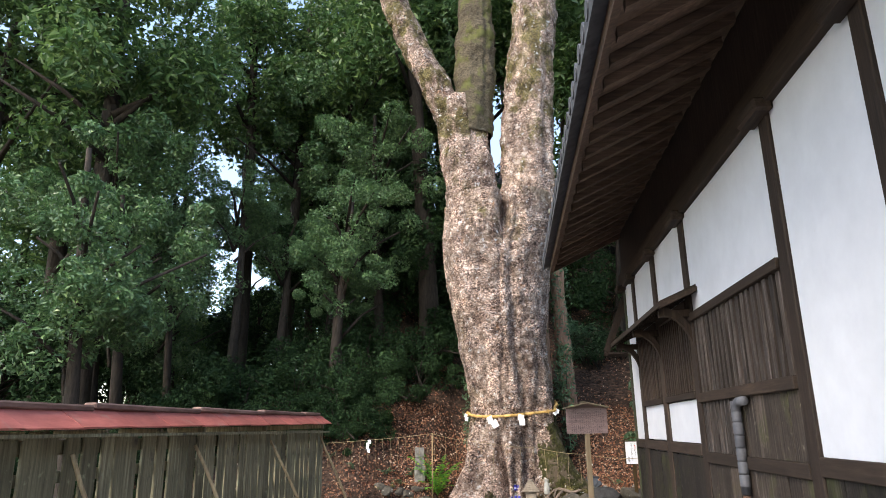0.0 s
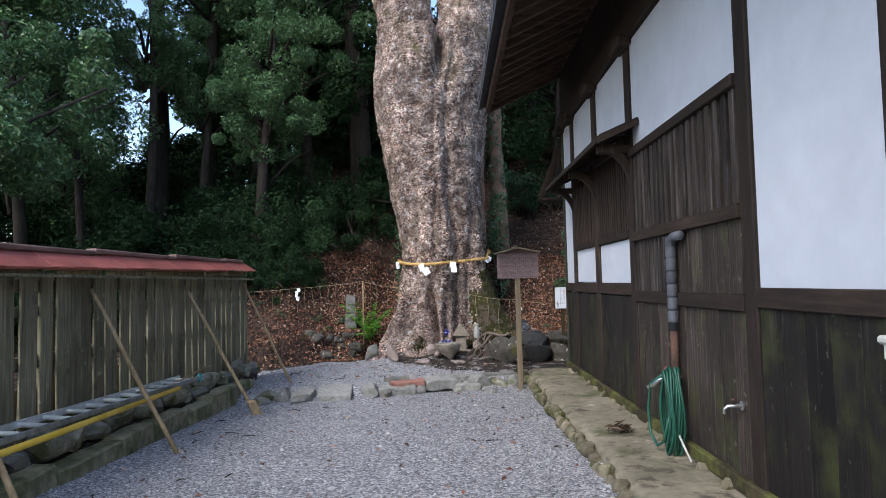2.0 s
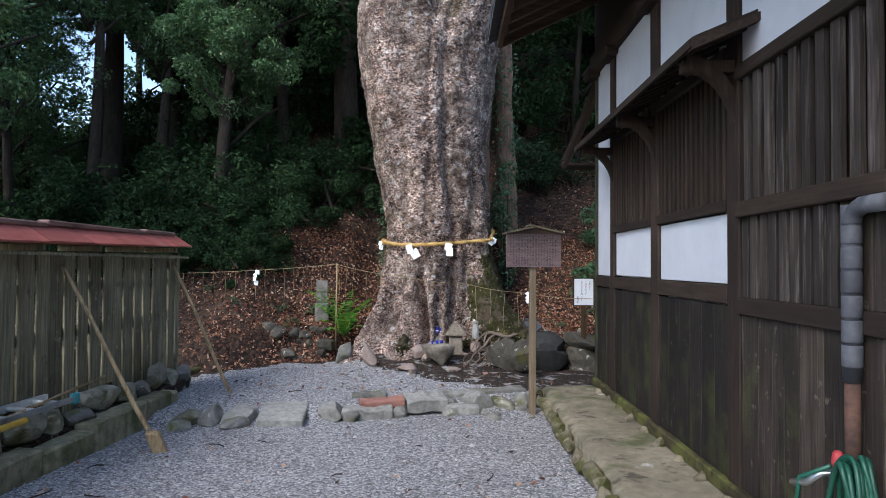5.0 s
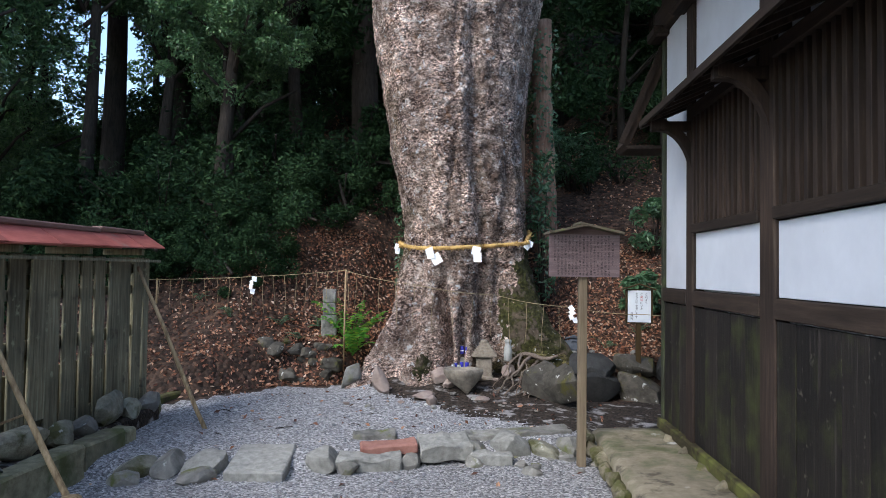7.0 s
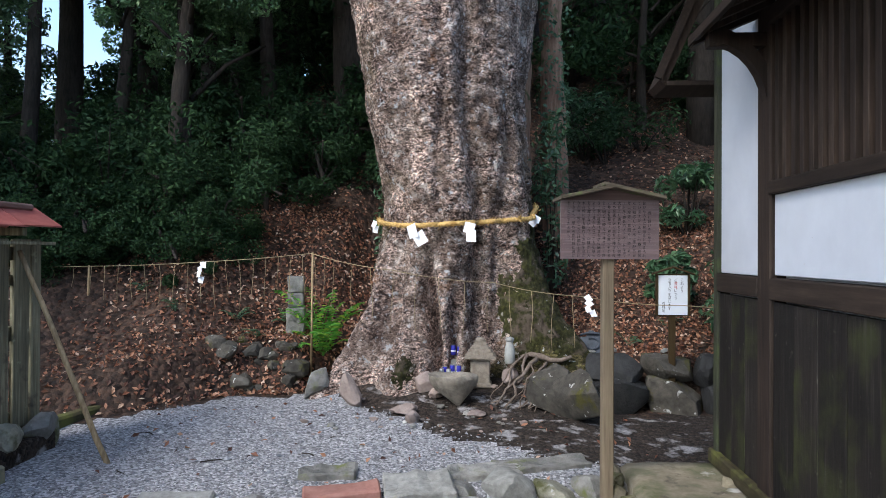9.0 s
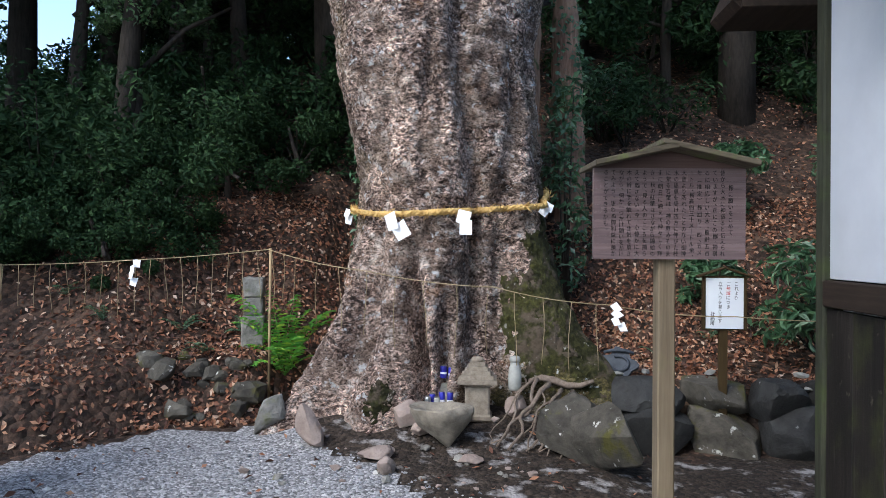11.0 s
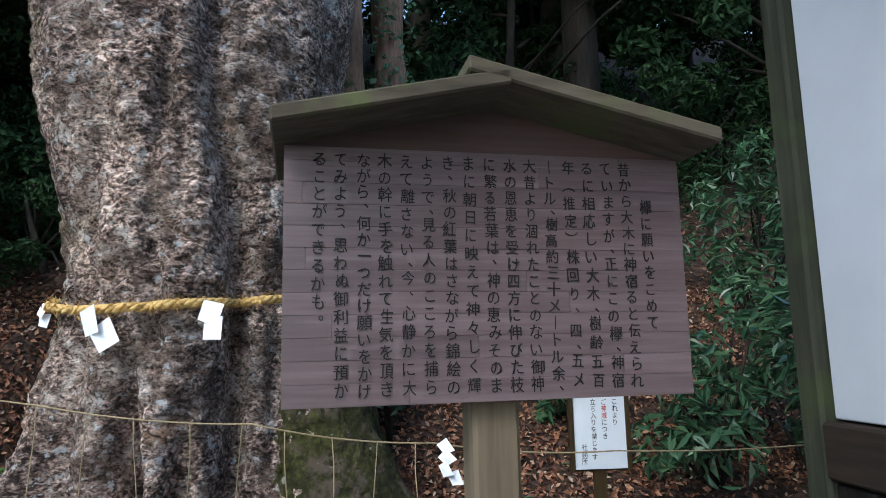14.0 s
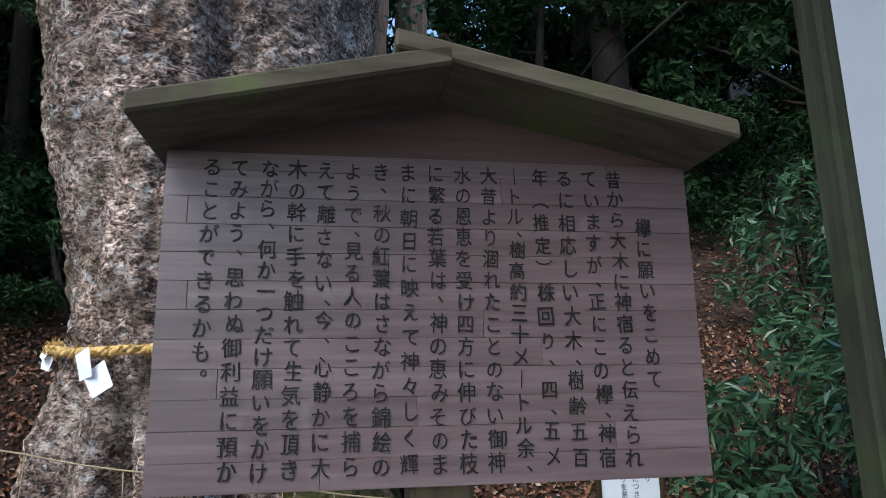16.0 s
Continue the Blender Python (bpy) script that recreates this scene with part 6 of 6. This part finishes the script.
fern(ground_at(0.05, 12.86), 15, 0.48, 41, M_FERN, "bright green fern growing on the bank", (1.5, 2.3))
fern(ground_at(0.10, 12.80, -0.02), 12, 0.62, 43, M_FERN, "yellow-green fern frond clump on the bank", (1.2, 2.0))
for i, (x, y) in enumerate(((-0.62, 12.75), (-0.95, 12.95), (-1.5, 12.6), (-0.45, 13.2), (-2.1, 12.9), (3.5, 12.9), (4.0, 13.3), (0.35, 13.1))):
    fern(ground_at(x, y), 6, 0.22, 46 + i, M_SHRUB, "small dark green fern on the leafy bank", (1.0, 1.7))
fern(ground_at(2.22, 12.35, -0.1), 5, 0.12, 44, M_FERN, "tiny green fern at the tree foot")


def cloud(centre, radii, n, r):
    p = r.normal(0, 1, (n, 3))
    p /= np.linalg.norm(p, axis=1)[:, None]
    rad = r.uniform(0.45, 1.0, (n, 1)) ** 0.6
    return np.array(centre) + p * rad * np.array(radii), p * 0.6 + np.array((0, 0, 0.7))


def shrub(name, at, clumps, n, size, material, seed, label, category="shrub", narrow=0.4, stem=True):
    r = np.random.default_rng(seed)
    ob = thing(name, at, 0, label, category)
    P, N = [], []
    for c, rad in clumps:
        p, q = cloud(c, rad, n, r)
        P.append(p)
        N.append(q)
        if stem:
            part("stem", tube([(0, 0, -0.1), (c[0] * 0.5, c[1] * 0.5, c[2] * 0.55), c], [0.015, 0.011, 0.005], 6), M_TRUNK, ob, smooth=True)
    lv = new("foliage", leaf_mesh("foliage", np.concatenate(P), np.concatenate(N), size, material, narrow, 0.45, seed))
    lv.parent = ob
    return ob


def clumps(n, spread, lo, hi, rad, seed):
    r = np.random.default_rng(seed)
    return [((r.uniform(-spread, spread), r.uniform(-spread, spread), r.uniform(lo, hi)), tuple(rad * r.uniform(0.7, 1.2, 3))) for _ in range(n)]


shrub("climbing_plant", ground_at(2.70, 13.45), [((0.0 + 0.1 * math.sin(k), 0.05, 0.4 + 0.26 * k), (0.20, 0.16, 0.20)) for k in range(8)], 75, 0.09, M_SHRUB, 51, "glossy green creeper climbing beside the great trunk", "creeper", 0.5)
shrub("climbing_plant", ground_at(0.80, 13.3), [((0.0, 0.0, 0.9 + 0.3 * k), (0.22, 0.18, 0.22)) for k in range(5)], 110, 0.085, M_SHRUB, 52, "dark creeper beside the great trunk", "creeper", 0.5)
for i, (x, y, s) in enumerate(((5.0, 13.2, 1.0), (5.7, 13.0, 0.9), (4.6, 14.6, 0.7), (6.2, 14.4, 1.1), (4.1, 13.6, 0.45), (3.5, 16.5, 0.8))):
    shrub("evergreen_shrub", ground_at(x, y), [(tuple(np.array(c) * s), tuple(np.array(q) * s)) for c, q in clumps(12, 0.5, 0.25, 1.35, 0.24, 60 + i)], 70, 0.15, M_SHRUB, 60 + i, "evergreen shrub with long glossy leaves on the bank", "shrub", 0.28)
# undergrowth in the darkened leaf: part of its shade is in the colour
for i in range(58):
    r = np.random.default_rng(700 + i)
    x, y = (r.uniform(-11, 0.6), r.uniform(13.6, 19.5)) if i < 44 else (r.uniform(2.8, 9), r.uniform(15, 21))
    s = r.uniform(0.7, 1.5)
    shrub("undergrowth", ground_at(x, y), [(tuple(np.array(c) * s), tuple(np.array(q) * s)) for c, q in clumps(8, 0.7, 0.15, 0.9, 0.35, 90 + i)], 90, 0.11, M_LEAFDARK, 90 + i, "evergreen undergrowth on the wooded bank, leaves darkened for shade", "shrub", 0.4)

# broken dead trunks behind the great tree
def dead_trunk(at, h, r0, lean, seed, label):
    pts = [(lean[0] * t + 0.06 * math.sin(3 * t + seed), lean[1] * t, -0.3 + (h + 0.3) * t) for t in [k / 24 for k in range(25)]]
    bm = tube(pts, [r0 * (1.25 - 0.45 * k / 24) for k in range(25)], 22, None, 0.3, seed)
    ob = thing("dead_trunk", at, 0, label, "tree trunk")
    part("trunk", bm, M_SNAG, ob, smooth=True)
    return ob


snag = dead_trunk(ground_at(2.80, 14.6), 3.75, 0.165, (0.05, 0.1), 2, "bare reddish dead trunk with a broken top")
dead_trunk(ground_at(2.42, 15.2), 8.0, 0.16, (-0.1, 0.3), 5, "slender grey trunk behind the great tree")
r = np.random.default_rng(81)
iv = np.array([(2.80 + 0.15 * math.sin(k * 2.4) * 1.1 + r.normal(0, 0.04), 14.6 - 0.20 + r.normal(0, 0.04), height(2.80, 14.6) + 0.3 + 3.2 * r.random()) for k in range(420)])
lv = new("ivy", leaf_mesh("ivy", iv - np.array((2.80, 14.6, height(2.80, 14.6) - 0.02)), np.tile((0.0, -1.0, 0.3), (420, 1)), 0.07, M_SHRUB, 0.6, 0.5, 83))
lv.parent = snag

# ---- woodland ----


def forest_crown(seed, n, size, spread, material, lobes=16, flat=0.55, lobe=(0.16, 0.36), stray=0.5):
    r = np.random.default_rng(seed)
    P, N = [], []
    cs = []
    for k in range(lobes):
        c = r.normal(0, 1, 3)
        c /= np.linalg.norm(c)
        c *= np.array(spread) * r.uniform(0.35, 1.0)
        cs.append(c)
        rad = np.array((1, 1, flat)) * r.uniform(*lobe) * (spread[0] + spread[2]) / 2
        p, q = cloud(c, rad, n // lobes, r)
        P.append(p)
        N.append(q)
    return leaf_mesh("crown", np.concatenate(P), np.concatenate(N), size, material, 0.45, stray, seed), cs


def forest_tree(at, h, crown_z, r0, crown, cs, scale, seed, label, material=M_TRUNK, lean=0.0):
    ob = thing("forest_tree", at, 0, label, "tree")
    pts = [(lean * t * h + 0.15 * math.sin(2.5 * t + seed), 0.12 * math.sin(3.1 * t + seed * 2), -0.4 + (h + 0.4) * t) for t in [k / 10 for k in range(11)]]
    bm = tube(pts, [r0 * (1.2 - 0.85 * k / 10) for k in range(11)], 12, None, 0.2, seed)
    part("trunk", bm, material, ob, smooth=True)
    top = Vector((lean * crown_z, 0, crown_z))
    for k, c in enumerate(cs[:9]):
        e = top + Vector(c) * scale
        z0 = max(h * 0.3, min(h * 0.95, e.z - abs(e.x) * 0.5 - 0.5))
        s = Vector((lean * z0, 0, z0))
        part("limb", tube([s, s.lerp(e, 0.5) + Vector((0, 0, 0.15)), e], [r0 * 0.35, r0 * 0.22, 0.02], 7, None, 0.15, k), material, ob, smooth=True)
    cr = new("crown", crown)
    cr.parent = ob
    cr.matrix_local = Matrix.Translation(top) @ Matrix.Rotation(seed * 1.7, 4, "Z") @ Matrix.Scale(scale, 4)
    return ob


NEAR = [forest_crown(11 + k, 17000, 0.115, (2.2, 2.2, 2.3), M_LEAF, 46, 0.85, (0.11, 0.27), 0.95) for k in range(2)]
FAR = [forest_crown(21 + k, 15000, 0.22, (3.4, 3.4, 4.2), M_LEAFMID, 36, 0.8, (0.16, 0.34), 0.8) for k in range(3)]
# low crowns and thickets use the darkened leaf, with shade put into its green
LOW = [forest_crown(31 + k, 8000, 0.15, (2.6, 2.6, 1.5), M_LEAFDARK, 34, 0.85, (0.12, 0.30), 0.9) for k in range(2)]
OPEN = forest_crown(51, 7000, 0.13, (2.2, 2.2, 2.3), M_LEAF, 44, 0.85, (0.12, 0.28), 0.95)
forest_tree(ground_at(-7.0, 15.3), 6.5, 5.0, 0.10, OPEN[0], OPEN[1], 0.85, 171, "slender evergreen with thin open foliage")
forest_tree(ground_at(-10.2, 19.4), 9.5, 7.4, 0.14, OPEN[0], OPEN[1], 1.1, 172, "slender evergreen with thin open foliage")
forest_tree(ground_at(-8.2, 18.0), 7.5, 6.0, 0.12, OPEN[0], OPEN[1], 0.95, 173, "slender evergreen with thin open foliage")
c, cs = FAR[1]
forest_tree(ground_at(-7.4, 12.6), 15.0, 10.8, 0.24, c, cs, 0.95, 141, "tall woodland tree with drooping dark foliage")
forest_tree(ground_at(-6.2, 17.5), 14.0, 11.5, 0.22, FAR[0][0], FAR[0][1], 0.9, 145, "tall woodland tree with drooping dark foliage")
forest_tree(ground_at(-10.6, 13.0), 14.0, 11.0, 0.22, FAR[2][0], FAR[2][1], 0.95, 143, "tall woodland tree with drooping dark foliage")
# broadleaf evergreens just beyond the fence
for i, (x, y, h, cz, s) in enumerate(((-5.6, 9.6, 6.5, 4.6, 0.95), (-2.5, 14.8, 3.6, 3.0, 0.62), (-1.7, 16.4, 7.0, 5.4, 0.9), (-7.6, 13.5, 9.0, 6.5, 1.2), (-3.4, 18.0, 10.0, 7.0, 1.2), (-5.4, 15.5, 7.0, 5.6, 0.6), (-6.6, 12.4, 6.0, 4.5, 0.85), (-5.0, 20.2, 7.0, 4.5, 0.95), (-8.6, 17.5, 5.0, 3.4, 0.9), (-3.6, 19.6, 4.0, 2.2, 0.8), (-2.4, 14.7, 5.0, 4.4, 0.75), (-4.6, 16.8, 5.5, 4.2, 0.7))):
    c, cs = NEAR[i % 2]
    forest_tree(ground_at(x, y), h, cz, 0.13, c, cs, s, i + 1, "evergreen broadleaf tree with glossy dark leaves", lean=0.03 * math.sin(i * 2))
for i, (x, y, h, cz, s) in enumerate(((-4.4, 23.6, 8.0, 3.6, 0.7), (-16.5, 22.0, 12.0, 7.5, 0.85), (-11.2, 20.6, 14.0, 11.6, 0.75), (-10.6, 21.6, 6.0, 3.2, 0.62), (-4.2, 22.2, 9.0, 4.6, 0.85), (-9.6, 26.5, 9.0, 3.8, 0.75), (-6.4, 25.6, 10.0, 5.0, 1.0))):
    c, cs = FAR[i % 3]
    forest_tree(ground_at(x, y), h, cz, 0.18, c, cs, s, i + 160, "leafy woodland tree branching low in the shade")
r = np.random.default_rng(5)
spots = [(-0.6, 17.0), (-5.2, 18.6), (5.6, 17.2), (8.5, 15.5), (-2.5, 20.0), (-11.8, 17.5), (-4.5, 24.5), (-2.0, 21.5), (1.0, 20.0), (3.6, 19.5), (6.4, 20.5), (9.0, 18.0), (-5, 27), (-1, 26), (3, 26), (7, 27), (11, 24), (-8, 33), (-3, 32), (2, 33), (8, 33), (13, 30), (14, 20), (17, 26)]
for i, (x, y) in enumerate(spots):
    c, cs = FAR[i % 3]
    h = r.uniform(13, 18)
    forest_tree(ground_at(x, y), h, r.uniform(8.5, 11.5), r.uniform(0.17, 0.30), c, cs, r.uniform(0.95, 1.25), i + 20, "tall dark woodland tree", lean=r.uniform(-0.05, 0.05))
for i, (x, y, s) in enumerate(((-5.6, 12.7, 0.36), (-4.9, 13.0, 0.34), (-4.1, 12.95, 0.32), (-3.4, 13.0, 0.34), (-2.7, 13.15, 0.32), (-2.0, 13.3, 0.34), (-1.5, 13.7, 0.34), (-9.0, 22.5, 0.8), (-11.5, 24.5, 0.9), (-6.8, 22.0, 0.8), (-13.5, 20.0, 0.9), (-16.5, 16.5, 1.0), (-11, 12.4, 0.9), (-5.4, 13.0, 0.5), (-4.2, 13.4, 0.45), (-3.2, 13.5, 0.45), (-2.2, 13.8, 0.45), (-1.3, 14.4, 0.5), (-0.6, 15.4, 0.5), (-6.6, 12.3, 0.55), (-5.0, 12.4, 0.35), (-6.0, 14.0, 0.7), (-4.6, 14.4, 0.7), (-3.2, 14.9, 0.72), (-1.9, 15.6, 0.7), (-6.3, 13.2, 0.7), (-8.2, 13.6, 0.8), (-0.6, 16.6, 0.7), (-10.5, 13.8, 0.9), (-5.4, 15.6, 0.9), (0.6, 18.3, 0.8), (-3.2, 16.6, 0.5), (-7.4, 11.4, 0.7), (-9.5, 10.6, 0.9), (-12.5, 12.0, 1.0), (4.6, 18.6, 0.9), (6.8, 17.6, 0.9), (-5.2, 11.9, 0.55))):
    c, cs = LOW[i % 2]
    forest_tree(ground_at(x, y, 0.1), 1.5 * s, 0.75 * s, 0.05, c, cs, s, i + 90, "dense evergreen thicket at the edge of the wood, leaves darkened for shade")
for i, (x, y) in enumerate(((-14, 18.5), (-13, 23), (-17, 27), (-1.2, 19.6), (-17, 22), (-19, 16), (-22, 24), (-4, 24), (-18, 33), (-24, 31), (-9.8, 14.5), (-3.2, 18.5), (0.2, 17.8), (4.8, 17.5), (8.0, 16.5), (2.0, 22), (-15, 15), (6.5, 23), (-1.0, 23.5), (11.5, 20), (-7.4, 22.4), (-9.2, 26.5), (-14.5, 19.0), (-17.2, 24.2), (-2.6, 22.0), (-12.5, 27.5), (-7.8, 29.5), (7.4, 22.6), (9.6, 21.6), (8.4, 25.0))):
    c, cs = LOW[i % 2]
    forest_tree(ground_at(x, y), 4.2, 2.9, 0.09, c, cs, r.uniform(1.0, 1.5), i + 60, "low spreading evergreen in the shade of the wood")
